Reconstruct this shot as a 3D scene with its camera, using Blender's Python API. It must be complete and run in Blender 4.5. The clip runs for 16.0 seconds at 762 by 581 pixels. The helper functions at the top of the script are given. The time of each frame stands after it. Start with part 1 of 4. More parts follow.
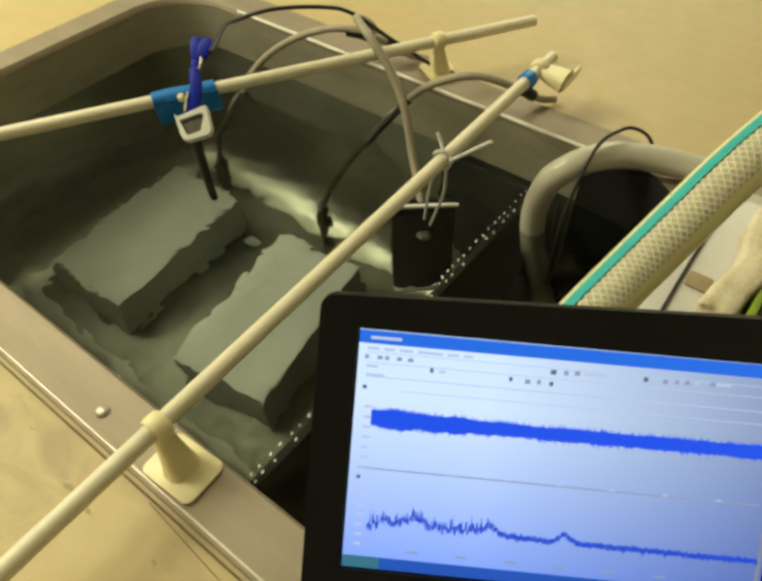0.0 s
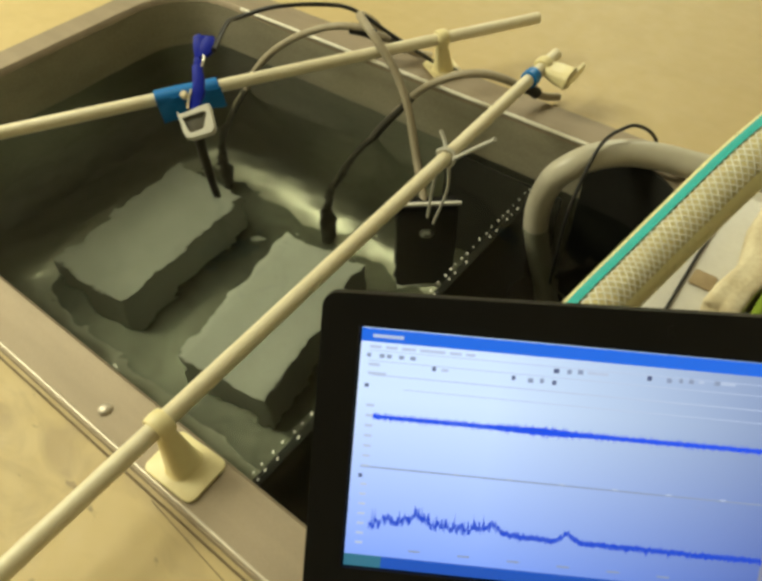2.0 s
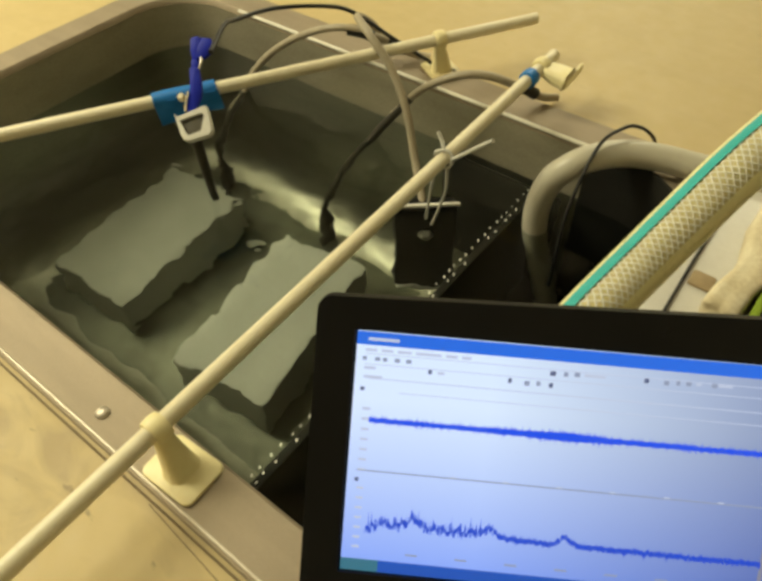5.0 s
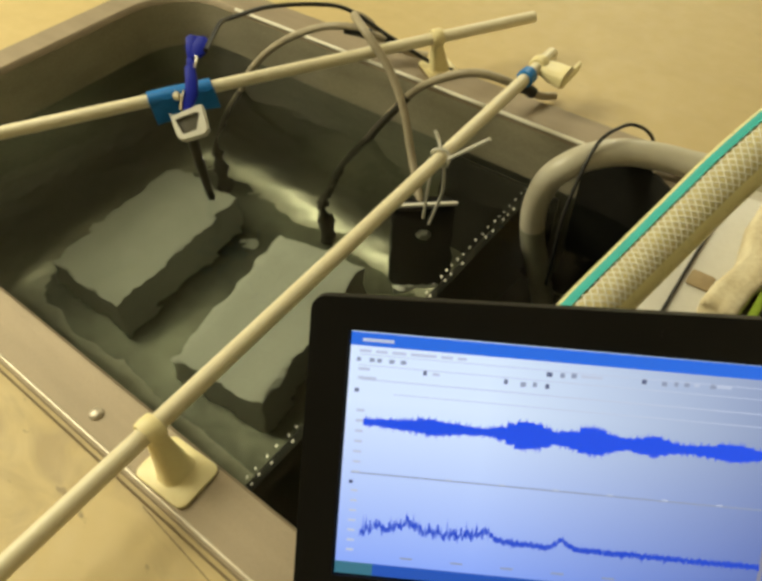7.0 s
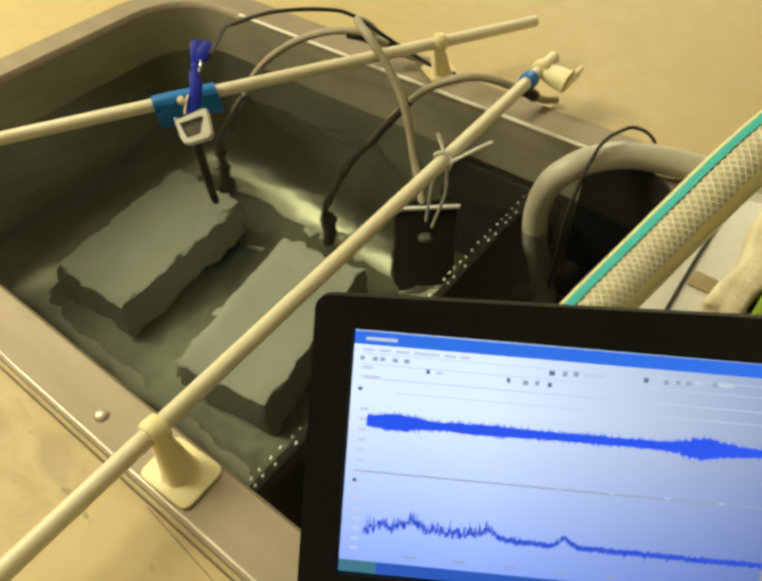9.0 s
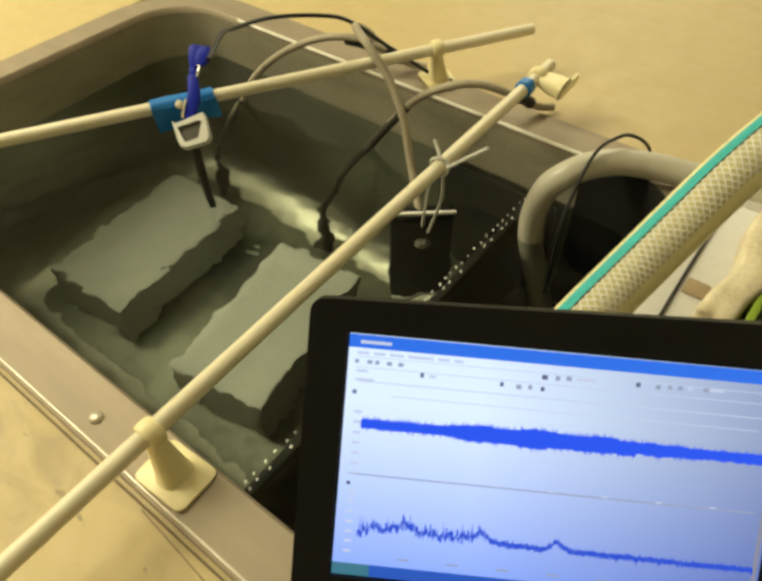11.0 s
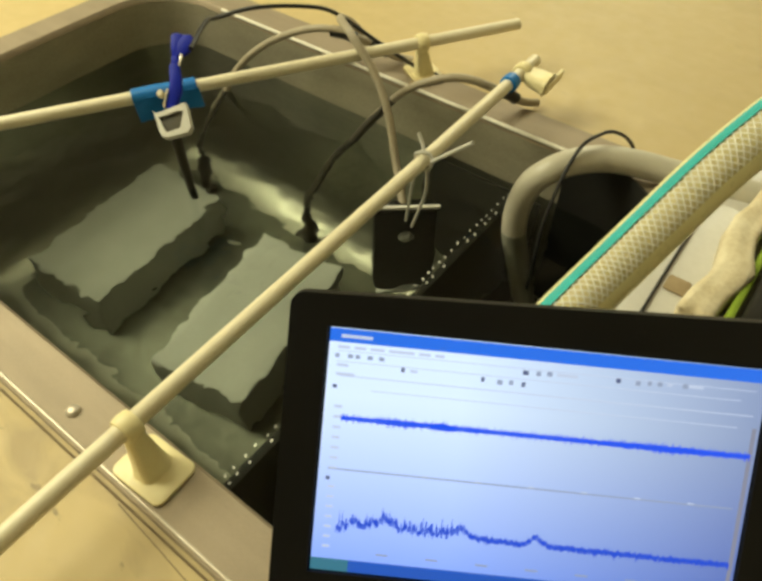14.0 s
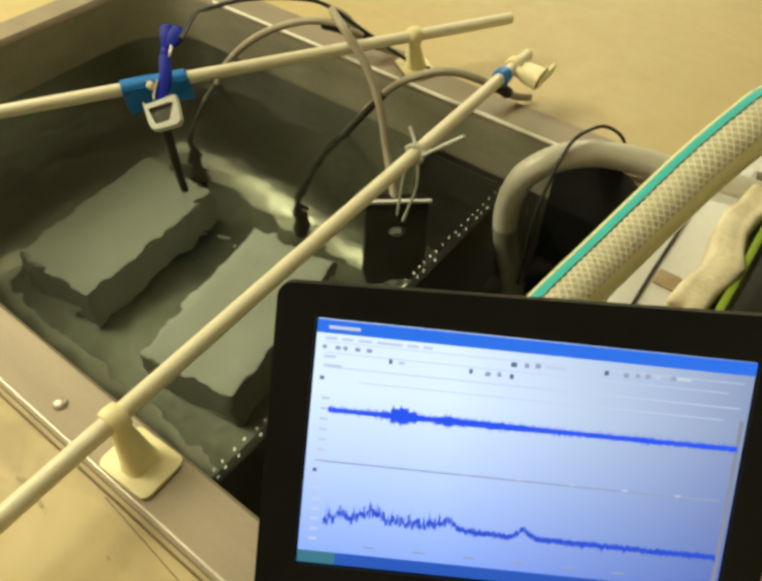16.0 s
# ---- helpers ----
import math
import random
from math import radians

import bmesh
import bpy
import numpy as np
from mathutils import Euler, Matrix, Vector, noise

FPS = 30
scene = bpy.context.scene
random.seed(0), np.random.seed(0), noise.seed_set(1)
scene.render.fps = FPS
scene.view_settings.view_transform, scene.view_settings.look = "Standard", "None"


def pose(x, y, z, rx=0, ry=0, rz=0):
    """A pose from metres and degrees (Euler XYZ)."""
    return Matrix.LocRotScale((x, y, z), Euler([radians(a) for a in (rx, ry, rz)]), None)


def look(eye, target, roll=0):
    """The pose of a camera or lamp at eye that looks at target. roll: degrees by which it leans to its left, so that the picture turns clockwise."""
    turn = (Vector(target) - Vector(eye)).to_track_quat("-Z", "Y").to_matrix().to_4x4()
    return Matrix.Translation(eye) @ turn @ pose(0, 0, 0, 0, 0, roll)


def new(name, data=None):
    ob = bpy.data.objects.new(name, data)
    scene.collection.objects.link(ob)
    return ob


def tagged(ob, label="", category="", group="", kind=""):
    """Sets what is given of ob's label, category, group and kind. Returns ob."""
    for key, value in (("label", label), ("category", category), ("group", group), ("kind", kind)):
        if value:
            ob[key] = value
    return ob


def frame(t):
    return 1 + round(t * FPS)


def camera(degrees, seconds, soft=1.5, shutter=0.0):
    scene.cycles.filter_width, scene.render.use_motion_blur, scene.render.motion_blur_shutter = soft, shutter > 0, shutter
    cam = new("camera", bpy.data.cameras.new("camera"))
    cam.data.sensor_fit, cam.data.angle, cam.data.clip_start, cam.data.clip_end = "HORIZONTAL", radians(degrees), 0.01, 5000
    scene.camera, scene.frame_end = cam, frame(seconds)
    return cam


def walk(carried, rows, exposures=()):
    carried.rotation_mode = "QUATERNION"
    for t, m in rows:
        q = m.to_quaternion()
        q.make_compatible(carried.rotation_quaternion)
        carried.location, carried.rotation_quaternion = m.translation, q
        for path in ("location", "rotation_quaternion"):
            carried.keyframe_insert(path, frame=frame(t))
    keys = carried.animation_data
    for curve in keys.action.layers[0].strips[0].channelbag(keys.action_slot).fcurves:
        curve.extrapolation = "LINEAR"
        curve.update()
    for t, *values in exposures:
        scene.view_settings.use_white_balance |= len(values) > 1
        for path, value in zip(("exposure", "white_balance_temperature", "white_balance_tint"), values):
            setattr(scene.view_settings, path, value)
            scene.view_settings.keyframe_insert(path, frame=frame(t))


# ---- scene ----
cam = camera(59.8, 16.0, soft=3.4)
PATH = [
    (0, (0.787, -0.093, 1.248), (-0.052, 0.936, -0.248), -1.6),
    (0.5, (0.787, -0.091, 1.247), (-0.053, 0.936, -0.249), -1.7),
    (1, (0.787, -0.091, 1.247), (-0.055, 0.934, -0.25), -1.8),
    (1.5, (0.785, -0.092, 1.247), (-0.057, 0.929, -0.253), -1.7),
    (2, (0.787, -0.092, 1.247), (-0.058, 0.927, -0.252), -1.9),
    (2.5, (0.787, -0.092, 1.247), (-0.059, 0.926, -0.253), -1.9),
    (3, (0.788, -0.092, 1.246), (-0.058, 0.925, -0.254), -2.1),
    (3.5, (0.787, -0.091, 1.247), (-0.059, 0.924, -0.254), -2.1),
    (4, (0.788, -0.09, 1.247), (-0.06, 0.928, -0.252), -2.1),
    (6.5, (0.788, -0.088, 1.245), (-0.06, 0.931, -0.252), -2.3),
    (7, (0.788, -0.086, 1.244), (-0.058, 0.933, -0.254), -2.2),
    (7.5, (0.787, -0.083, 1.243), (-0.06, 0.934, -0.256), -2.3),
    (8, (0.784, -0.083, 1.243), (-0.063, 0.935, -0.255), -2.2),
    (8.5, (0.784, -0.086, 1.243), (-0.069, 0.936, -0.25), -2.1),
    (9, (0.79, -0.089, 1.244), (-0.07, 0.935, -0.243), -2.5),
    (11.5, (0.792, -0.09, 1.245), (-0.064, 0.955, -0.23), -1.5),
    (12, (0.791, -0.09, 1.244), (-0.057, 0.961, -0.231), -1.2),
    (12.5, (0.791, -0.089, 1.244), (-0.049, 0.966, -0.232), -0.8),
    (13, (0.791, -0.087, 1.244), (-0.041, 0.97, -0.236), -0.4),
    (13.5, (0.791, -0.086, 1.242), (-0.033, 0.971, -0.242), -0.2),
    (14, (0.792, -0.088, 1.243), (-0.023, 0.971, -0.245), 0.2),
    (14.5, (0.793, -0.09, 1.243), (-0.016, 0.972, -0.247), 0.5),
    (15, (0.794, -0.09, 1.242), (-0.01, 0.973, -0.249), 0.7),
    (15.5, (0.794, -0.088, 1.241), (-0.005, 0.977, -0.252), 1.0),
    (16, (0.794, -0.087, 1.24), (0.001, 0.978, -0.254), 1.1),
]
EXPOSURES = [(0, -0.13, 6080, 8), (3, -0.12, 6120, 8), (4, -0.12, 6450, 11), (6.5, -0.14, 6400, 11), (8, -0.14, 6400, 11), (9, -0.01, 6450, 9.5),
             (11.5, 0.0, 6370, 11), (12.5, 0.0, 6310, 8), (16, 0.02, 6340, 7.5)]
walk(cam, [(t, look(eye, target, roll)) for t, eye, target, roll in PATH], EXPOSURES)

# ---------------------------------------------------------------- light
world = bpy.data.worlds.new("world")
scene.world = world
world.use_nodes = True
world.node_tree.nodes["Background"].inputs["Color"].default_value = (1.0, 0.93, 0.8, 1)
world.node_tree.nodes["Background"].inputs["Strength"].default_value = 0.02


def ceiling_lamp(name, x, y, z, sx, sy, watts):
    data = bpy.data.lights.new(name, "AREA")
    data.shape, data.size, data.size_y = "RECTANGLE", sx, sy
    data.energy, data.color = watts, (1.0, 0.94, 0.64)
    ob = new(name, data)
    ob.matrix_world = pose(x, y, z)
    return ob


ceiling_lamp("unseen_light", -1.20, -0.50, 2.38, 1.2, 0.5, 46)
# extra unseen lamp, added to brighten the foot of the basin's left wall
ceiling_lamp("unseen_light", -0.40, 0.03, 2.38, 1.0, 0.25, 14)
ceiling_lamp("unseen_light", -0.25, 2.75, 2.38, 1.2, 0.25, 40)
scene.view_settings.exposure = 0.0


# ---------------------------------------------------------------- materials
def material(name, base, rough=0.5, metal=0.0, tint=None, scale=30.0, amount=0.5, bump=0.0, fine=220.0,
             stretch=(1, 1, 1), spec=0.5, coat=0.0, island=False):
    """Principled surface with two scales of colour variation, roughness variation and fine relief."""
    m = bpy.data.materials.new(name)
    m.use_nodes = True
    nt = m.node_tree
    n, l = nt.nodes, nt.links
    b = n["Principled BSDF"]
    b.inputs["Roughness"].default_value = rough
    b.inputs["Metallic"].default_value = metal
    b.inputs["Specular IOR Level"].default_value = spec
    b.inputs["Coat Weight"].default_value = coat
    tint = tint or tuple(c * 0.7 for c in base)
    co = n.new("ShaderNodeTexCoord")
    mp = n.new("ShaderNodeMapping")
    mp.inputs["Scale"].default_value = stretch
    l.new(co.outputs["Object"], mp.inputs["Vector"])
    big = n.new("ShaderNodeTexNoise")
    big.inputs["Scale"].default_value, big.inputs["Detail"].default_value = scale, 4
    l.new(mp.outputs["Vector"], big.inputs["Vector"])
    small = n.new("ShaderNodeTexNoise")
    small.inputs["Scale"].default_value, small.inputs["Detail"].default_value = fine, 3
    l.new(mp.outputs["Vector"], small.inputs["Vector"])
    add = n.new("ShaderNodeMath")
    add.operation = "MULTIPLY_ADD"
    l.new(small.outputs["Fac"], add.inputs[0])
    add.inputs[1].default_value = 0.5
    l.new(big.outputs["Fac"], add.inputs[2])
    ramp = n.new("ShaderNodeMapRange")
    ramp.inputs["From Min"].default_value, ramp.inputs["From Max"].default_value = 0.55, 0.95
    ramp.inputs["To Max"].default_value = amount
    l.new(add.outputs[0], ramp.inputs["Value"])
    mix = n.new("ShaderNodeMix")
    mix.data_type = "RGBA"
    mix.inputs["A"].default_value, mix.inputs["B"].default_value = (*base, 1), (*tint, 1)
    l.new(ramp.outputs["Result"], mix.inputs["Factor"])
    l.new(mix.outputs["Result"], b.inputs["Base Color"])
    r = n.new("ShaderNodeMapRange")
    r.inputs["To Min"].default_value, r.inputs["To Max"].default_value = rough * 0.8, min(1, rough * 1.25)
    l.new(small.outputs["Fac"], r.inputs["Value"])
    l.new(r.outputs["Result"], b.inputs["Roughness"])
    if bump:
        bp = n.new("ShaderNodeBump")
        bp.inputs["Strength"].default_value, bp.inputs["Distance"].default_value = bump, 0.001
        l.new(add.outputs[0], bp.inputs["Height"])
        l.new(bp.outputs["Normal"], b.inputs["Normal"])
    return m


def counter_material():
    """Cream laminate, worn and yellowed, with scattered dark specks and scuffs."""
    m = material("cream_counter", (0.60, 0.465, 0.22), 0.55, 0, (0.55, 0.425, 0.195), 5, 0.7, 0.15, 60)
    nt = m.node_tree
    n, l = nt.nodes, nt.links
    b = n["Principled BSDF"]
    old = b.inputs["Base Color"].links[0].from_socket
    co = n.new("ShaderNodeTexCoord")
    mp = n.new("ShaderNodeMapping")
    mp.inputs["Scale"].default_value = (1.0, 2.2, 1.0)
    mp.inputs["Rotation"].default_value = (0, 0, 0.5)
    l.new(co.outputs["Object"], mp.inputs["Vector"])
    v = n.new("ShaderNodeTexNoise")
    v.inputs["Scale"].default_value, v.inputs["Detail"].default_value = 42, 3
    l.new(mp.outputs["Vector"], v.inputs["Vector"])
    r = n.new("ShaderNodeMapRange")
    r.inputs["From Min"].default_value, r.inputs["From Max"].default_value, r.inputs["To Max"].default_value = 0.67, 0.74, 0.65
    l.new(v.outputs["Fac"], r.inputs["Value"])
    mix = n.new("ShaderNodeMix")
    mix.data_type = "RGBA"
    mix.inputs["B"].default_value = (0.16, 0.12, 0.07, 1)
    l.new(r.outputs["Result"], mix.inputs["Factor"])
    l.new(old, mix.inputs["A"])
    sep = n.new("ShaderNodeSeparateXYZ")
    l.new(co.outputs["Object"], sep.inputs["Vector"])
    worn = n.new("ShaderNodeMapRange")
    worn.inputs["From Min"].default_value, worn.inputs["From Max"].default_value, worn.inputs["To Min"].default_value = 0.1, -0.04, 0.12
    l.new(sep.outputs["Y"], worn.inputs["Value"])
    spots = n.new("ShaderNodeMath")
    spots.operation = "MULTIPLY"
    l.new(r.outputs["Result"], spots.inputs[0])
    l.new(worn.outputs["Result"], spots.inputs[1])
    l.new(spots.outputs[0], mix.inputs["Factor"])
    s2 = n.new("ShaderNodeTexNoise")
    s2.inputs["Scale"].default_value, s2.inputs["Detail"].default_value, s2.inputs["Distortion"].default_value = 13, 5, 1.2
    l.new(mp.outputs["Vector"], s2.inputs["Vector"])
    r2 = n.new("ShaderNodeMapRange")
    r2.inputs["From Min"].default_value, r2.inputs["From Max"].default_value, r2.inputs["To Max"].default_value = 0.45, 0.66, 0.75
    l.new(s2.outputs["Fac"], r2.inputs["Value"])
    smudge = n.new("ShaderNodeMix")
    smudge.data_type = "RGBA"
    smudge.inputs["B"].default_value = (0.40, 0.30, 0.15, 1)
    rub = n.new("ShaderNodeMath")
    rub.operation = "MULTIPLY"
    l.new(r2.outputs["Result"], rub.inputs[0])
    l.new(worn.outputs["Result"], rub.inputs[1])
    l.new(rub.outputs[0], smudge.inputs["Factor"])
    l.new(mix.outputs["Result"], smudge.inputs["A"])
    l.new(smudge.outputs["Result"], b.inputs["Base Color"])
    return m


def water_material():
    m = bpy.data.materials.new("water")
    m.use_nodes = True
    nt = m.node_tree
    b = nt.nodes["Principled BSDF"]
    b.inputs["Base Color"].default_value = (0.30, 0.325, 0.262, 1)
    b.inputs["Roughness"].default_value = 0.0
    b.inputs["IOR"].default_value = 1.333
    b.inputs["Transmission Weight"].default_value = 1.0
    return m


def glow(name, colour, strength):
    m = bpy.data.materials.new(name)
    m.use_nodes = True
    b = m.node_tree.nodes["Principled BSDF"]
    b.inputs["Base Color"].default_value = (0.01, 0.01, 0.01, 1)
    b.inputs["Roughness"].default_value = 0.35
    b.inputs["Emission Color"].default_value = (*colour, 1)
    b.inputs["Emission Strength"].default_value = strength
    return m


def screen_material():
    """A lit liquid-crystal panel: cool white, with its viewing-angle fade painted in, bluer and dimmer towards its
    lower edge and its far side.
    """
    m = glow("screen_white", (0.8, 0.88, 1.0), 1.10)
    nt = m.node_tree
    n, l = nt.nodes, nt.links
    b = n["Principled BSDF"]
    co = n.new("ShaderNodeTexCoord")
    sep = n.new("ShaderNodeSeparateXYZ")
    l.new(co.outputs["Object"], sep.inputs["Vector"])
    fy = n.new("ShaderNodeMapRange")
    fy.inputs["From Min"].default_value, fy.inputs["From Max"].default_value = -0.03, -0.112
    l.new(sep.outputs["Y"], fy.inputs["Value"])
    fx = n.new("ShaderNodeMapRange")
    fx.inputs["From Min"].default_value, fx.inputs["From Max"].default_value = 0.06, 0.19
    l.new(sep.outputs["X"], fx.inputs["Value"])
    a = n.new("ShaderNodeMix")
    a.data_type = "RGBA"
    a.inputs["A"].default_value, a.inputs["B"].default_value = (0.70, 0.83, 1.0, 1), (0.23, 0.37, 0.93, 1)
    l.new(fy.outputs["Result"], a.inputs["Factor"])
    c = n.new("ShaderNodeMix")
    c.data_type, c.blend_type = "RGBA", "MULTIPLY"
    c.inputs["B"].default_value = (0.35, 0.37, 0.48, 1)
    l.new(fx.outputs["Result"], c.inputs["Factor"])
    l.new(a.outputs["Result"], c.inputs["A"])
    l.new(c.outputs["Result"], b.inputs["Emission Color"])
    return m


STEEL = material("brushed_steel", (0.37, 0.30, 0.21), 0.62, 0.4, (0.30, 0.245, 0.17), 9, 0.7, 0.10, 320, (1, 7, 7))
# one wall steel in two tones, dim and light, to imitate light at the waterline
BASIN = material("dimmed_steel_basin", (0.42, 0.41, 0.325), 0.42, 1.0, (0.28, 0.275, 0.21), 4, 0.8, 0.10, 150, (1.2, 1.2, 3))
LIGHT_STEEL = material("lightened_steel", (0.48, 0.44, 0.32), 0.55, 0.6, (0.34, 0.31, 0.22), 8, 0.8, 0.10, 190, (1.2, 1.2, 4))
# floor steel darkened to stand for shade deep in the basin; blotches its own
FLOOR_SHADE = material("shaded_floor_steel", (0.23, 0.235, 0.175), 0.5, 0.6, (0.11, 0.112, 0.082), 9, 0.95, 0.2, 90)
# steel with its base colour lifted to imitate lamp reflections
BEAD = material("sheen_bright_steel", (0.86, 0.83, 0.74), 0.30, 0.6, None, 30, 0.25)
# pale paint that stands in for the lamp's highlight on the rim bead
BEAD_SHEEN = material("painted_bead_sheen", (0.88, 0.84, 0.71), 0.35, 0, (0.76, 0.71, 0.57), 60, 0.5, 0.1)
# dark brown for thin groove and scratch lines
GROOVE_BROWN = material("groove_brown", (0.16, 0.11, 0.055), 0.7, 0, (0.26, 0.19, 0.10), 60, 0.8, 0.2)
TRIM = material("dulled_steel_trim", (0.58, 0.52, 0.42), 0.5, 0.8, (0.45, 0.39, 0.30), 40, 0.5, 0.1)
POLISHED = material("polished_steel", (0.75, 0.73, 0.68), 0.18, 1.0, None, 20, 0.3)
COUNTER = counter_material()
PLASTER = material("room_plaster", (0.70, 0.67, 0.59), 0.9, 0, None, 2, 0.3, 0.2)
FLOOR = material("floor_vinyl", (0.25, 0.23, 0.20), 0.6, 0, None, 3, 0.5, 0.1)
CREAM = material("cream_plastic", (0.84, 0.77, 0.56), 0.38, 0, (0.70, 0.60, 0.36), 12, 0.5, 0.05)
FOOT = material("yellowed_plastic", (0.90, 0.80, 0.46), 0.42, 0, (0.78, 0.64, 0.29), 14, 0.5, 0.05)
BRICK = material("grey_concrete", (0.60, 0.605, 0.53), 0.8, 0, (0.50, 0.505, 0.43), 22, 0.6, 0.4, 400)
# darker copy of the block concrete, with the left block's shade in its colour
BRICK_SHADED = material("shaded_grey_concrete", (0.46, 0.46, 0.395), 0.8, 0, (0.37, 0.37, 0.31), 22, 0.6, 0.4, 400)
BLACK = material("black_plastic", (0.009, 0.0088, 0.008), 0.5, 0, (0.014, 0.0135, 0.0125), 20, 0.7, 0.06, 500, spec=0.18)
RUBBER = material("black_rubber", (0.014, 0.0135, 0.011), 0.65, 0, (0.032, 0.030, 0.024), 12, 0.7, 0.15, spec=0.22)
TAPE = material("blue_vinyl_tape", (0.012, 0.20, 0.58), 0.42, 0, (0.008, 0.14, 0.45), 60, 0.6, 0.12)
BLUE = material("blue_plastic", (0.006, 0.018, 0.40), 0.5, 0, (0.004, 0.012, 0.27), 40, 0.5, spec=0.25)
WHITE = material("white_plastic", (0.82, 0.80, 0.71), 0.4, 0, (0.58, 0.55, 0.46), 60, 0.5)
CABLE = material("grey_cable", (0.42, 0.36, 0.25), 0.45, 0, (0.30, 0.25, 0.17), 40, 0.6, 0.08)
WIRE = material("thin_black_wire", (0.018, 0.017, 0.015), 0.45, 0, None, 60, 0.5)
PVC = material("grey_vinyl_hose", (0.58, 0.545, 0.43), 0.30, 0, (0.52, 0.48, 0.37), 20, 0.7, 0.05, 150)
INSERT = material("grey_brown_insert", (0.095, 0.085, 0.06), 0.6, 0, (0.09, 0.08, 0.055), 120, 0.7, 0.3)
TIE = material("white_cable_tie", (0.62, 0.60, 0.52), 0.45, 0, None, 80, 0.4)
TEAL = material("teal_stripe", (0.06, 0.50, 0.49), 0.35, 0, (0.05, 0.38, 0.36), 60, 0.5)
HOSE = material("yellow_vinyl_hose", (0.75, 0.67, 0.36), 0.3, 0, (0.67, 0.59, 0.29), 50, 0.6, 0.04, coat=0.4)
HOSE_SKIN = material("clear_yellow_vinyl", (0.93, 0.87, 0.48), 0.28, 0, (0.87, 0.80, 0.40), 40, 0.6, 0.04, coat=0.4)
BRAID = material("pale_braid", (0.97, 0.95, 0.82), 0.5, 0, None, 80, 0.4)
STEM = material("olive_brown_stem", (0.060, 0.052, 0.034), 0.5, 0, (0.035, 0.03, 0.02), 60, 0.7, 0.1)
SPONGE = material("worn_sponge", (0.84, 0.75, 0.53), 0.95, 0, (0.64, 0.53, 0.32), 45, 0.9, 0.9, 300)
GREEN = material("green_scourer", (0.30, 0.42, 0.03), 0.95, 0, (0.20, 0.30, 0.02), 60, 0.8, 0.8, 400)
CARD = material("brown_card", (0.36, 0.27, 0.15), 0.85, 0, (0.27, 0.20, 0.11), 60, 0.6, 0.2)
TRAY = material("grey_white_tray", (0.62, 0.595, 0.53), 0.35, 0, (0.50, 0.47, 0.40), 10, 0.5)
HOSE.node_tree.nodes["Principled BSDF"].inputs["Subsurface Weight"].default_value = 0.5
HOSE.node_tree.nodes["Principled BSDF"].inputs["Subsurface Radius"].default_value = (0.012, 0.011, 0.005)
WATER = water_material()
SCREEN = screen_material()
BLUEBAR = glow("screen_blue", (0.02, 0.16, 0.80), 1.0)
TASKBAR = glow("taskbar_blue", (0.02, 0.12, 0.62), 0.8)
STARTGREEN = glow("taskbar_green", (0.06, 0.26, 0.36), 0.7)
INK = glow("trace_ink", (0.012, 0.085, 0.86), 1.0)
INKDARK = glow("spectrum_ink", (0.012, 0.075, 0.68), 0.95)
GREYINK = glow("interface_grey", (0.36, 0.42, 0.58), 0.85)
PALEINK = glow("toolbar_pale", (0.66, 0.74, 0.92), 0.85)
DARKINK = glow("icon_dark", (0.13, 0.16, 0.30), 0.8)
WINDOWEDGE = glow("window_edge", (0.42, 0.43, 0.55), 0.6)


# ---------------------------------------------------------------- mesh helpers
def part(name, bm, mat, parent=None, label="", smooth=True):
    me = bpy.data.meshes.new(name)
    bmesh.ops.recalc_face_normals(bm, faces=bm.faces)
    bm.to_mesh(me)
    bm.free()
    me.materials.append(mat)
    if smooth:
        for p in me.polygons:
            p.use_smooth = True
        me.set_sharp_from_angle(angle=radians(38))
    ob = new(name, me)
    ob.parent = parent
    if label:
        ob["label"] = label
    return ob


def thing(name, label, category, m=None, group="", kind=""):
    ob = tagged(new(name), label, category, group, kind)
    if m is not None:
        ob.matrix_basis = m
    return ob


def add_box(bm, x0, x1, y0, y1, z0, z1, bevel=0.0, m=None, seg=2):
    made = bmesh.ops.create_cube(bm, size=1.0)["verts"]
    for v in made:
        v.co = Vector(((x0 + x1) / 2 + v.co.x * (x1 - x0), (y0 + y1) / 2 + v.co.y * (y1 - y0), (z0 + z1) / 2 + v.co.z * (z1 - z0)))
    if bevel:
        edges = list({e for v in made for e in v.link_edges})
        made = bmesh.ops.bevel(bm, geom=edges, offset=bevel, segments=seg, affect="EDGES", profile=0.5)["verts"]
    if m is not None:
        bmesh.ops.transform(bm, matrix=m, verts=list({v for v in made}))
    return bm


def box(x0, x1, y0, y1, z0, z1, bevel=0.0, m=None, seg=2):
    return add_box(bmesh.new(), x0, x1, y0, y1, z0, z1, bevel, m, seg)


def smooth_path(points, steps=10):
    """Catmull-Rom through the points."""
    pts = [Vector(p) for p in points]
    pts = [2 * pts[0] - pts[1]] + pts + [2 * pts[-1] - pts[-2]]
    out = []
    for i in range(1, len(pts) - 2):
        a, b, c, d = pts[i - 1:i + 3]
        for k in range(steps):
            t = k / steps
            out.append(0.5 * (2 * b + (c - a) * t + (2 * a - 5 * b + 4 * c - d) * t * t + (3 * b - a - 3 * c + d) * t ** 3))
    out.append(pts[-2])
    return out


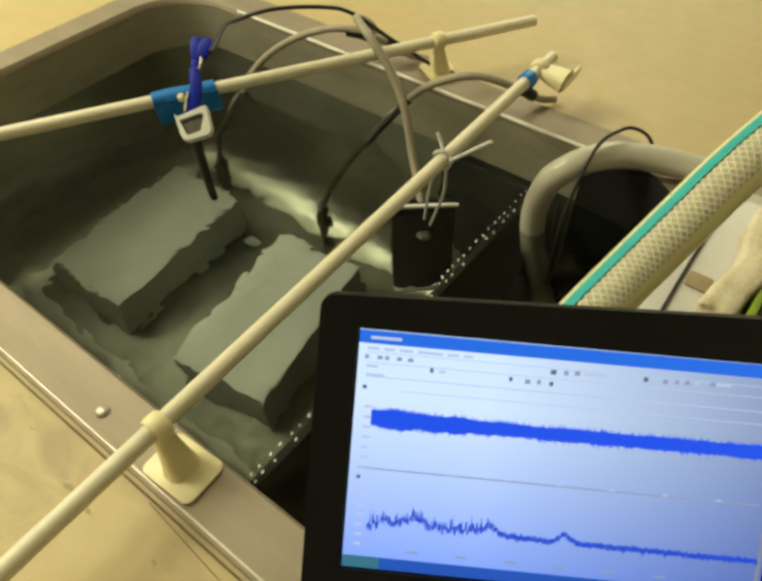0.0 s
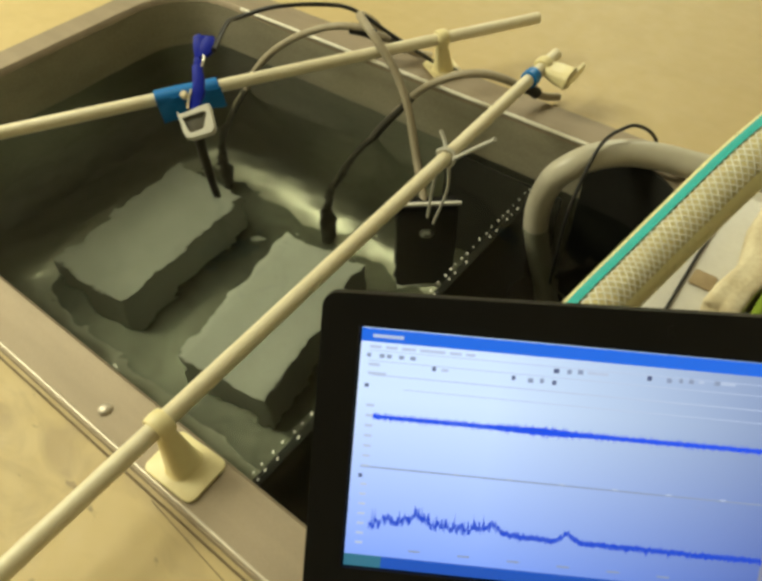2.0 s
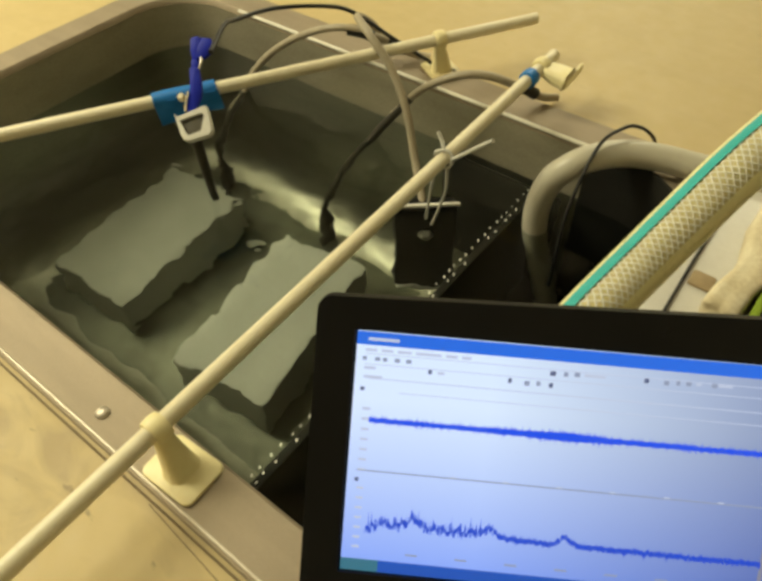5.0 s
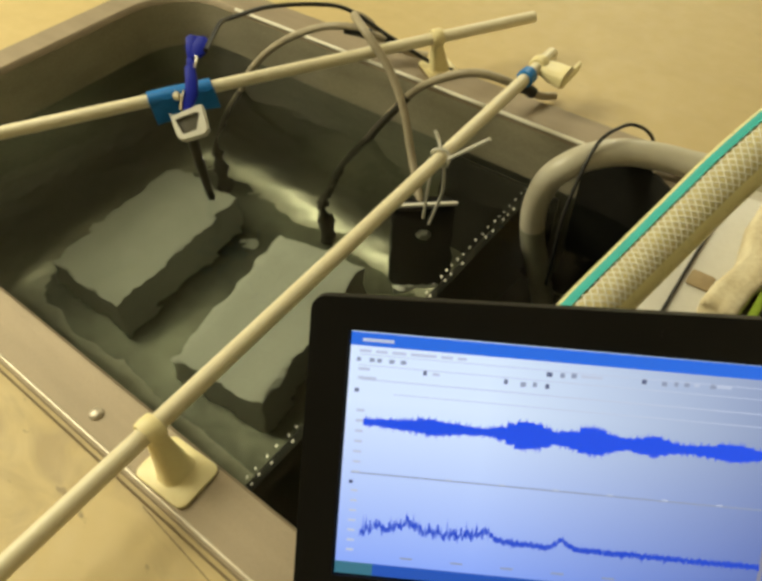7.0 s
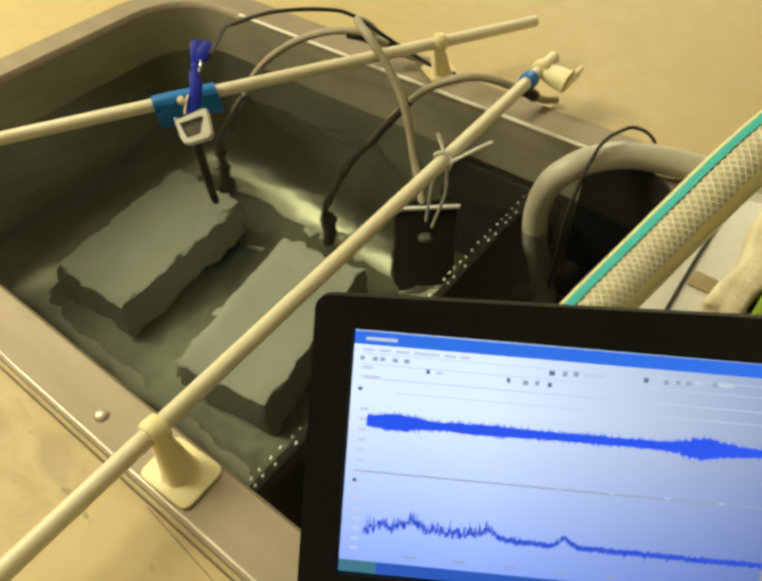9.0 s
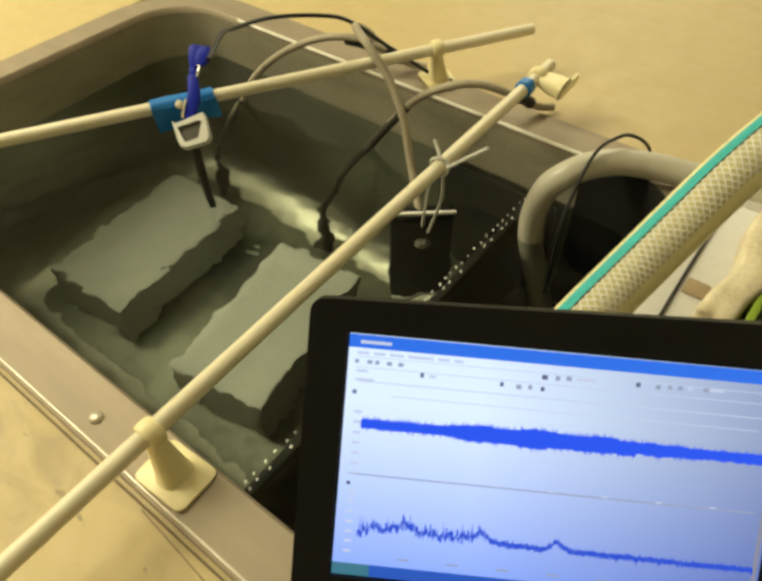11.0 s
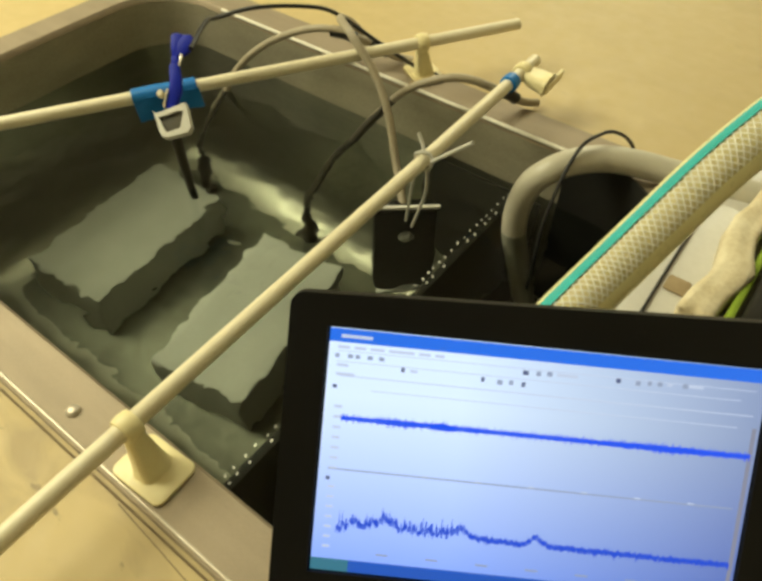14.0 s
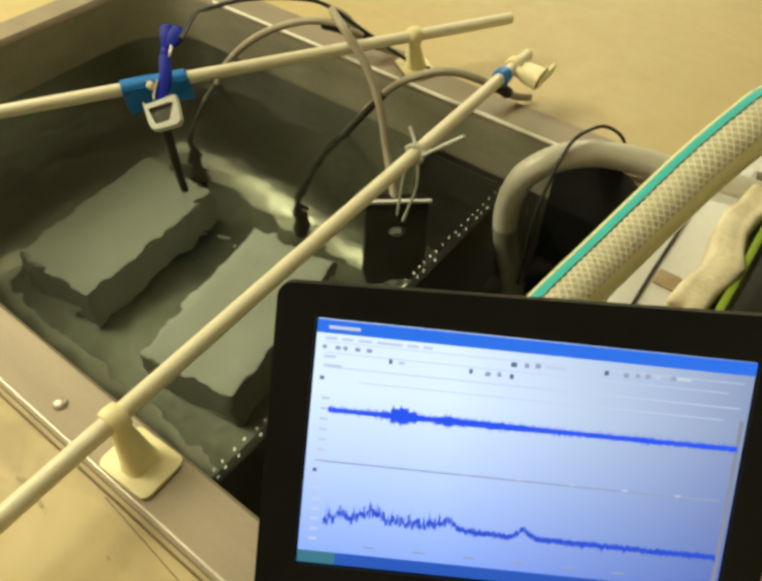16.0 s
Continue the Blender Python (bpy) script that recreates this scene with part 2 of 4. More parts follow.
def frames_along(path):
    """Position, side and up along a path, with no twist."""
    rows = []
    up = Vector((0.13, 0.21, 1)).normalized()
    for i, p in enumerate(path):
        d = (path[min(i + 1, len(path) - 1)] - path[max(i - 1, 0)]).normalized()
        up = (up - d * up.dot(d)).normalized()
        rows.append((p, d.cross(up), up.copy()))
    return rows


def tube(points, radius, sides=12, steps=10, bm=None, straight=False, taper=None):
    bm = bm or bmesh.new()
    path = [Vector(p) for p in points] if straight else smooth_path(points, steps)
    rings = []
    for i, (p, s, u) in enumerate(frames_along(path)):
        r = radius * (taper(i / (len(path) - 1)) if taper else 1)
        rings.append([bm.verts.new(p + (s * math.cos(a) + u * math.sin(a)) * r) for a in [2 * math.pi * k / sides for k in range(sides)]])
    for a, b in zip(rings, rings[1:]):
        for k in range(sides):
            bm.faces.new((a[k], a[(k + 1) % sides], b[(k + 1) % sides], b[k]))
    bm.faces.new(rings[0][::-1])
    bm.faces.new(rings[-1])
    return bm


def lathe(profile, sides=24, m=None, bm=None):
    """A solid of revolution about z from (radius, height) pairs."""
    bm = bm or bmesh.new()
    made, rings = [], []
    for r, z in profile:
        ring = [bm.verts.new((r * math.cos(2 * math.pi * k / sides), r * math.sin(2 * math.pi * k / sides), z)) for k in range(sides)]
        rings.append(ring)
        made += ring
    for a, b in zip(rings, rings[1:]):
        for k in range(sides):
            bm.faces.new((a[k], a[(k + 1) % sides], b[(k + 1) % sides], b[k]))
    bm.faces.new(rings[0][::-1])
    bm.faces.new(rings[-1])
    if m is not None:
        bmesh.ops.transform(bm, matrix=m, verts=made)
    return bm


def rounded_rect(x0, x1, y0, y1, r, seg=8):
    out = []
    for cx, cy, a0 in ((x1 - r, y1 - r, 0), (x0 + r, y1 - r, 90), (x0 + r, y0 + r, 180), (x1 - r, y0 + r, 270)):
        for k in range(seg + 1):
            a = radians(a0 + 90 * k / seg)
            out.append((cx + r * math.cos(a), cy + r * math.sin(a)))
    return out


def slab(outline, z0, z1, edge=0.0015, seg=2):
    """A flat plate with a softened rim from an outline."""
    bm = bmesh.new()
    n = len(outline)
    cx, cy = sum(p[0] for p in outline) / n, sum(p[1] for p in outline) / n
    rings = []
    for z, inset in ((z0, edge), (z0 + edge, 0), (z1 - edge, 0), (z1 - edge * 0.3, edge * 0.3), (z1, edge)):
        ring = []
        for x, y in outline:
            d = math.hypot(x - cx, y - cy) or 1
            ring.append(bm.verts.new((x - (x - cx) / d * inset, y - (y - cy) / d * inset, z)))
        rings.append(ring)
    for a, b in zip(rings, rings[1:]):
        for k in range(n):
            bm.faces.new((a[k], a[(k + 1) % n], b[(k + 1) % n], b[k]))
    bm.faces.new(rings[0][::-1])
    bm.faces.new(rings[-1])
    return bm


# ---------------------------------------------------------------- setting
RIM = 0.85
SX0, SX1, SY0, SY1 = 0.002, 0.730, 0.0, 0.45
WATER_Z = 0.785
FLOOR_Z = 0.50


def build_room():
    """A plain closed room round the counter."""
    for name, b, mat in (
        ("floor", (-2.0, 2.2, -2.0, 3.4, -0.1, 0.0), FLOOR), ("ceiling", (-2.0, 2.2, -2.0, 3.4, 2.4, 2.5), PLASTER),
        ("wall_north", (-2.0, 2.2, 3.4, 3.5, 0.0, 2.4), PLASTER), ("wall_south", (-2.0, 2.2, -2.1, -2.0, 0.0, 2.4), PLASTER),
        ("wall_west", (-2.1, -2.0, -2.0, 3.4, 0.0, 2.4), PLASTER), ("wall_east", (2.2, 2.3, -2.0, 3.4, 0.0, 2.4), PLASTER),
    ):
        ob = part(name, box(*b), mat, smooth=False)
        tagged(ob, "plain cream painted surface of the room", name.split("_")[0], kind="structure")


def build_counter():
    """Counter deck round the sink opening, in four slabs joined at the opening."""
    ox0, ox1, oy0, oy1 = SX0 - 0.046, SX1 + 0.046, SY0 - 0.036, SY1 + 0.046
    X0, X1, Y0, Y1 = -0.9, 1.5, -0.32, 1.1
    bm = bmesh.new()
    zt, zb = RIM - 0.004, RIM - 0.034
    for b in ((X0, X1, Y0, oy0), (X0, X1, oy1, Y1), (X0, ox0, oy0, oy1), (ox1, X1, oy0, oy1)):
        add_box(bm, *b, zb, zt)
    ob = part("counter", bm, COUNTER, smooth=False)
    tagged(ob, "worn cream laminate counter deck around the sink", "counter", kind="structure")
    part("scratch", tube([(0.555, -0.0475, zt), (0.62, -0.0525, zt), (0.72, -0.0605, zt)], 0.00035, 6), GROOVE_BROWN, ob, "thin dark scratch along the laminate")
    for x0, x1, y0, y1 in ((X0, X0 + 0.05, Y0, Y1), (X1 - 0.05, X1, Y0, Y1)):
        leg = part("counter_side", box(x0, x1, y0, y1, 0.0, zb), COUNTER, ob)


def build_sink():
    sink = thing("sink", "deep brushed stainless steel sink filled with water", "sink")
    prof_rim = [(-0.042, RIM - 0.006), (-0.042, RIM - 0.001), (-0.041, RIM), (-0.010, RIM), (-0.005, RIM + 0.0012),
                (-0.002, RIM + 0.0012), (0.0, RIM - 0.001), (0.0015, RIM - 0.006)]
    prof_dry = [(0.0015, RIM - 0.006), (0.002, RIM - 0.05), (0.0023, WATER_Z + 0.001)]
    prof_basin = [(0.0023, WATER_Z + 0.001), (0.004, RIM - 0.15), (0.007, FLOOR_Z + 0.075)]
    for k in range(1, 11):
        a = k / 10 * math.pi / 2
        prof_basin.append((0.007 + 0.066 * (1 - math.cos(a)), FLOOR_Z + 0.075 - 0.075 * math.sin(a)))

    def loft(profile):
        bm = bmesh.new()
        rings = []
        for off, z in profile:
            r = max(0.03, 0.08 - off)
            rings.append([bm.verts.new((x, y, z)) for x, y in rounded_rect(SX0 + off, SX1 - off, SY0 + off, SY1 - off, r, 10)])
        n = len(rings[0])
        for a, b in zip(rings, rings[1:]):
            for k in range(n):
                bm.faces.new((a[k], a[(k + 1) % n], b[(k + 1) % n], b[k]))
        return bm

    part("rim", loft(prof_rim), STEEL, sink, "brushed steel rim with a rolled edge")
    # the step in tone at the waterline is light painted into the wall materials
    part("dry_wall", loft(prof_dry), LIGHT_STEEL, sink, "dull steel band above the waterline, lightened to imitate light")
    part("basin", loft(prof_basin), BASIN, sink, "steel basin walls under water, darkened to imitate lost light")
    # the floor is a separate plate so that it can carry the painted shade
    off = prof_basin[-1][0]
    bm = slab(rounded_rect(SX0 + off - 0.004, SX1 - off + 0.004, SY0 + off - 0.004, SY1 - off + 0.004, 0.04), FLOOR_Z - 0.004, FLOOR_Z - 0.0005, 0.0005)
    part("basin_floor", bm, FLOOR_SHADE, sink, "dull steel floor of the basin, darkened to imitate shade")
    # far edge only: this bead carries the painted highlight
    part("rim_bead", tube([(0.12 + 0.1 * k, SY1 - 0.0012, RIM + 0.0006) for k in range(6)], 0.0021, 8, straight=True), BEAD_SHEEN, sink, "rim bead along the far inner edge, painted pale as lamp sheen")
    # round-headed fixing screw on the near rim
    part("screw", lathe([(0.0052, 0), (0.005, 0.0012), (0.0038, 0.0024), (0.0016, 0.0030)], 16, pose(0.4785, -0.0253, RIM)), TRIM, sink, "domed steel screw")
    # raised trim along the counter joint
    bm = tube([(-0.6, -0.0385, RIM + 0.0005), (1.2, -0.0385, RIM + 0.0003)], 0.0012, 8, 1, straight=True)
    tagged(part("trim_near", bm, TRIM), "thin dulled metal trim at the sink edge", "trim", kind="structure")
    # added brown line that stands for the dark groove beside the trim
    bm = tube([(-0.6, -0.0455, RIM - 0.002), (1.2, -0.0455, RIM - 0.0035)], 0.0008, 8, 1, straight=True)
    tagged(part("trim_joint", bm, GROOVE_BROWN), "thin brown line standing for the dark groove at the counter joint", "sealant", kind="structure")


def build_water():
    """A rippled sheet, a little larger than the basin, that drifts as one piece."""
    x0, x1, y0, y1, st = -0.04, 0.76, -0.022, 0.472, 0.0016
    gx, gy = np.meshgrid(np.arange(x0, x1 + st, st), np.arange(y0, y1 + st, st))
    rnd = random.Random(17)
    h = np.zeros_like(gx)
    # long swell, wind-like ripple and fine capillary waves: wavelength, steepness, count
    for length, steep, count in ((0.16, 0.006, 6), (0.055, 0.009, 12), (0.020, 0.0095, 16), (0.0095, 0.0062, 18)):
        for _ in range(count):
            lam, a, ph = length * rnd.uniform(0.7, 1.35), rnd.uniform(0, math.tau), rnd.uniform(0, math.tau)
            h += steep * lam / math.tau * np.sin((gx * math.cos(a) + gy * math.sin(a)) * math.tau / lam + ph)
    ny, nx = gx.shape
    i = (np.arange(ny - 1)[:, None] * nx + np.arange(nx - 1)[None, :]).ravel()
    me = bpy.data.meshes.new("water")
    me.from_pydata(np.stack((gx, gy, h), -1).reshape(-1, 3).tolist(), [], np.stack((i, i + 1, i + 1 + nx, i + nx), -1).tolist())
    me.materials.append(WATER)
    me.polygons.foreach_set("use_smooth", [True] * len(me.polygons))
    ob = new("water", me)
    if ob.data.polygons[0].normal.z < 0:
        ob.data.flip_normals()
    ob.matrix_basis = pose(0, 0, WATER_Z)
    ob.visible_shadow = False
    tagged(ob, "clear rippling water standing in the sink", "water", kind="structure")
    return ob


build_room()
build_counter()
build_sink()
water = build_water()


# ---------------------------------------------------------------- in the basin
def build_bricks():
    rnd = random.Random(4)
    made = []
    # the left block takes the darkened copy in place of real shade
    for cx, cy, turn, mat, shade_tone in ((0.155, 0.211, 4.0, BRICK_SHADED, "dark"), (0.3695, 0.217, 9.5, BRICK, "pale")):
        bm = box(-0.0605, 0.0605, -0.108, 0.108, 0, 0.08, 0.003)
        bmesh.ops.subdivide_edges(bm, edges=[e for e in bm.edges if e.calc_length() > 0.05], cuts=10, use_grid_fill=True)
        for v in bm.verts:
            v.co += Vector((rnd.uniform(-1, 1), rnd.uniform(-1, 1), rnd.uniform(-1, 0.4))) * 0.0007 * (v.co.z > 0.004)
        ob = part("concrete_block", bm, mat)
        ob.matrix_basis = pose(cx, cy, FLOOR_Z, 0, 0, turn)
        tagged(ob, shade_tone + " grey concrete block under water in the sink, toned for its shading", "block", "blocks in the sink")
        made.append(ob)
    return made


def build_partition():
    ob = part("partition", box(0.565, 0.573, 0.003, 0.447, FLOOR_Z, WATER_Z - 0.004, 0.001), RUBBER)
    tagged(ob, "black rubber partition standing across the sink", "partition")
    # black block added so that the closed end looks deep in shade
    far = part("shade_block", box(0.574, 0.722, 0.012, 0.438, FLOOR_Z + 0.0, FLOOR_Z + 0.08, 0.004), RUBBER)
    tagged(far, "black block added to darken the closed end of the sink", "foam block")
    # a thin black sheet, added in place of shade, follows the wall round the closed end
    line = [(0.614, 0.4445)] + [(0.65 + 0.0745 * math.sin(radians(a)), 0.37 + 0.0745 * math.cos(radians(a))) for a in range(0, 91, 10)] + [(0.7245, 0.06)]
    bm = bmesh.new()
    prev = None
    for i, (x, y) in enumerate(line):
        a, b = line[max(i - 1, 0)], line[min(i + 1, len(line) - 1)]
        d = Vector((b[0] - a[0], b[1] - a[1], 0)).normalized()
        nn = Vector((-d.y, d.x, 0)) * 0.0015
        q = [bm.verts.new(Vector((x, y, z)) + s_ * nn) for z, s_ in ((0.556, -1), (0.556, 1), (RIM + 0.007, 1), (RIM + 0.007, -1))]
        for k in range(4):
            if prev:
                bm.faces.new((prev[k], prev[(k + 1) % 4], q[(k + 1) % 4], q[k]))
        if prev is None or i == len(line) - 1:
            bm.faces.new(q)
        prev = q
    # low strip continues the painted shade along the submerged far wall
    add_box(bm, 0.452, 0.5985, 0.4365, 0.4395, 0.556, WATER_Z - 0.003)
    sheet = part("shade_sheet", bm, RUBBER)
    tagged(sheet, "thin black sheet added as shade at the end of the sink", "rubber sheet")
    # air bubbles cling to the partition along the waterline
    rnd = random.Random(8)
    bm = bmesh.new()
    y = 0.012
    k = 0
    while y < 0.44:
        for side in ((0, 1) if rnd.random() < 0.7 else (0,)):
            r = rnd.uniform(0.0007, 0.0012)
            mm = pose(0.5635 + side * 0.0062 + rnd.uniform(-0.0008, 0.0008), y - side * 0.002, WATER_Z + 0.0006 + side * 0.0004, 0, 0, rnd.uniform(10, 50)) @ Matrix.Diagonal((1.0, 1.9, 0.7, 1))
            bmesh.ops.create_icosphere(bm, subdivisions=1, radius=r, matrix=mm)
        y += rnd.uniform(0.0075, 0.0125)
    b = part("bubbles", bm, WHITE)
    tagged(b, "row of small pale bubbles along the black partition", "bubbles", kind="stuff")


CHIP = (0.236, 0.307)


def build_chip():
    bm = bmesh.new()
    bmesh.ops.create_icosphere(bm, subdivisions=2, radius=0.009)
    for v in bm.verts:
        v.co = Vector((v.co.x * 1.3, v.co.y * 0.7, max(-0.004, v.co.z * 0.4))) * (1 + 0.3 * noise.noise(v.co * 90))
    ob = part("stone_chip", bm, BRICK)
    ob.matrix_basis = pose(CHIP[0], CHIP[1], FLOOR_Z + 0.0045, 0, 0, 30)
    tagged(ob, "small pale stone chip lying on the sink floor", "stone chip")


build_bricks()
build_partition()
build_chip()


# ---------------------------------------------------------------- rods and their feet
ROD_Z = 0.893
ROD_R = 0.0062


def build_rod(a, b, label):
    rod = part("plastic_rod", tube([a, b], ROD_R, 20, straight=True, bm=None), CREAM)
    tagged(rod, label, "rod", "rods across the sink")
    return rod


def build_foot(at, turn, rod_dir, wide=0.0225, lean=(0, 0), blade=1.0, reach=(-0.0175, 0.0175)):
    """Rounded base plate, a blade post that narrows and leans towards the rod, and a ring collar round the rod."""
    foot = thing("rod_foot", "yellowed plastic foot holding a rod on the counter edge", "foot", pose(at[0], at[1], at[2], 0, 0, turn), "feet of the rods")
    h = ROD_Z - at[2]
    part("base", slab(rounded_rect(-wide, wide, reach[0], reach[1], min(0.006, wide * 0.6)), 0, 0.0034, 0.0012), FOOT, foot)
    bm = bmesh.new()
    rings = []
    for z, w, d in ((0.003, 0.0100, 0.0125), (0.0048, 0.0082, 0.0112), (0.016, 0.0066, 0.0092), (h - 0.005, 0.0050, 0.0056)):
        f = z / h
        rings.append([bm.verts.new((x + lean[0] * f, y + lean[1] * f, z)) for x, y in rounded_rect(-w, w, -d * (1 + (blade - 1) * f), d * (1 + (blade - 1) * f), 0.75 * min(w, d), 5)])
    n = len(rings[0])
    for p, q in zip(rings, rings[1:]):
        for k in range(n):
            bm.faces.new((p[k], p[(k + 1) % n], q[(k + 1) % n], q[k]))
    bm.faces.new(rings[-1])
    part("post", bm, FOOT, foot)
    # collar: an open ring about the rod
    axis = Vector(rod_dir).normalized()
    rot = Vector((0, 0, 1)).rotation_difference(axis).to_matrix().to_4x4()
    rot = pose(0, 0, 0, 0, 0, -turn) @ rot
    bm = bmesh.new()
    prof = [(ROD_R + 0.0003, -0.0058), (ROD_R + 0.0024, -0.0058), (ROD_R + 0.0032, -0.0042), (ROD_R + 0.0036, 0), (ROD_R + 0.0032, 0.0042), (ROD_R + 0.0024, 0.0058), (ROD_R + 0.0003, 0.0058)]
    sides = 24
    ring = [[bm.verts.new((r * math.cos(2 * math.pi * k / sides), r * math.sin(2 * math.pi * k / sides), z)) for k in range(sides)] for r, z in prof]
    for i in range(len(ring)):
        p, q = ring[i], ring[(i + 1) % len(ring)]
        for k in range(sides):
            bm.faces.new((p[k], p[(k + 1) % sides], q[(k + 1) % sides], q[k]))
    bmesh.ops.transform(bm, matrix=Matrix.Translation((lean[0], lean[1], h)) @ rot, verts=bm.verts)
    part("collar", bm, FOOT, foot)
    return foot


ROD_A = (Vector((0.1335, 0.0, ROD_Z)), Vector((0.477, 0.570, ROD_Z)))
ROD_B = (Vector((0.5536, -0.22, ROD_Z)), Vector((0.5305, 0.512, ROD_Z)))
dir_a, dir_b = ROD_A[1] - ROD_A[0], ROD_B[1] - ROD_B[0]
build_rod(ROD_A[0] - dir_a * 0.12, ROD_A[1], "long cream plastic rod laid across the sink, with blue tape")
build_rod(*ROD_B, "long cream plastic rod laid across the sink from edge to edge")
def on_rod(rod, y):
    a, b = rod
    return a + (b - a) * ((y - a.y) / (b.y - a.y))


build_foot((0.557, -0.0195, RIM), 3, dir_b, 0.0225, (-0.0092, 0.0015))
tipped = build_foot((0.527, 0.478, RIM + 0.010), 3, dir_b, 0.0060, (0, 0), 1.9, (-0.012, 0.030))
tipped.matrix_basis = Matrix.Translation(on_rod(ROD_B, 0.484)) @ pose(0, 0, 0, 0, 0, 3) @ pose(0, 0, 0, 0, -80, 0) @ pose(0, 0, RIM + 0.010 - ROD_Z)
tipped["label"] = "yellowed plastic rod foot tipped over on its side"
build_foot((0.4147, 0.480, RIM), -30, dir_a, 0.0225, (0.0067, -0.0077))
build_foot((0.122, -0.019, RIM), -30, dir_a)


def rod_frame(rod, y):
    """A pose on a rod: x along it, z up."""
    d = (rod[1] - rod[0]).normalized()
    side = Vector((0, 0, 1)).cross(d)
    m = Matrix((d, side, Vector((0, 0, 1)))).transposed().to_4x4()
    m.translation = on_rod(rod, y)
    return m


def build_blue_collar():
    m = rod_frame(ROD_B, 0.458)
    ob = part("blue_ring", lathe([(0.0072, -0.006), (0.0086, -0.0055), (0.009, 0), (0.0086, 0.0055), (0.0072, 0.006)], 20, m @ pose(0, 0, 0, 0, 90, 0)), TAPE)
    tagged(ob, "blue tape ring wound round the rod end", "tape")


def build_tape():
    m = rod_frame(ROD_A, 0.237)
    t = thing("blue_tape", "blue vinyl tape wrapped round the rod with hanging flaps", "tape", m)
    part("wrap", lathe([(0.0066, -0.031), (0.0084, -0.0305), (0.0088, -0.01), (0.0085, 0.008), (0.0088, 0.0305), (0.0066, 0.031)], 24, pose(0, 0, 0, 0, 90, 0)), TAPE, t)
    for x0, x1, drop in ((-0.031, -0.006, 0.024), (0.004, 0.032, 0.02)):
        bm = bmesh.new()
        cols = []
        for i in range(6):
            x = x0 + (x1 - x0) * i / 5
            cols.append([(bm.verts.new((x + 0.002 * k / 5, -0.0082 + 0.0012 * math.sin(i * 1.3 + k) - 0.0004 * k, -drop * k / 5 + 0.003)),
                          bm.verts.new((x + 0.002 * k / 5, -0.0070 + 0.0012 * math.sin(i * 1.3 + k) - 0.0004 * k, -drop * k / 5 + 0.003))) for k in range(6)])
        for p, q in zip(cols, cols[1:]):
            for k in range(5):
                bm.faces.new((p[k][0], q[k][0], q[k + 1][0], p[k + 1][0]))
                bm.faces.new((p[k][1], p[k + 1][1], q[k + 1][1], q[k][1]))
            bm.faces.new((p[5][0], q[5][0], q[5][1], p[5][1]))
            bm.faces.new((p[0][0], p[0][1], q[0][1], q[0][0]))
        for c in (cols[0], cols[-1]):
            for k in range(5):
                bm.faces.new((c[k][0], c[k][1], c[k + 1][1], c[k + 1][0]))
        part("flap", bm, TAPE, t)


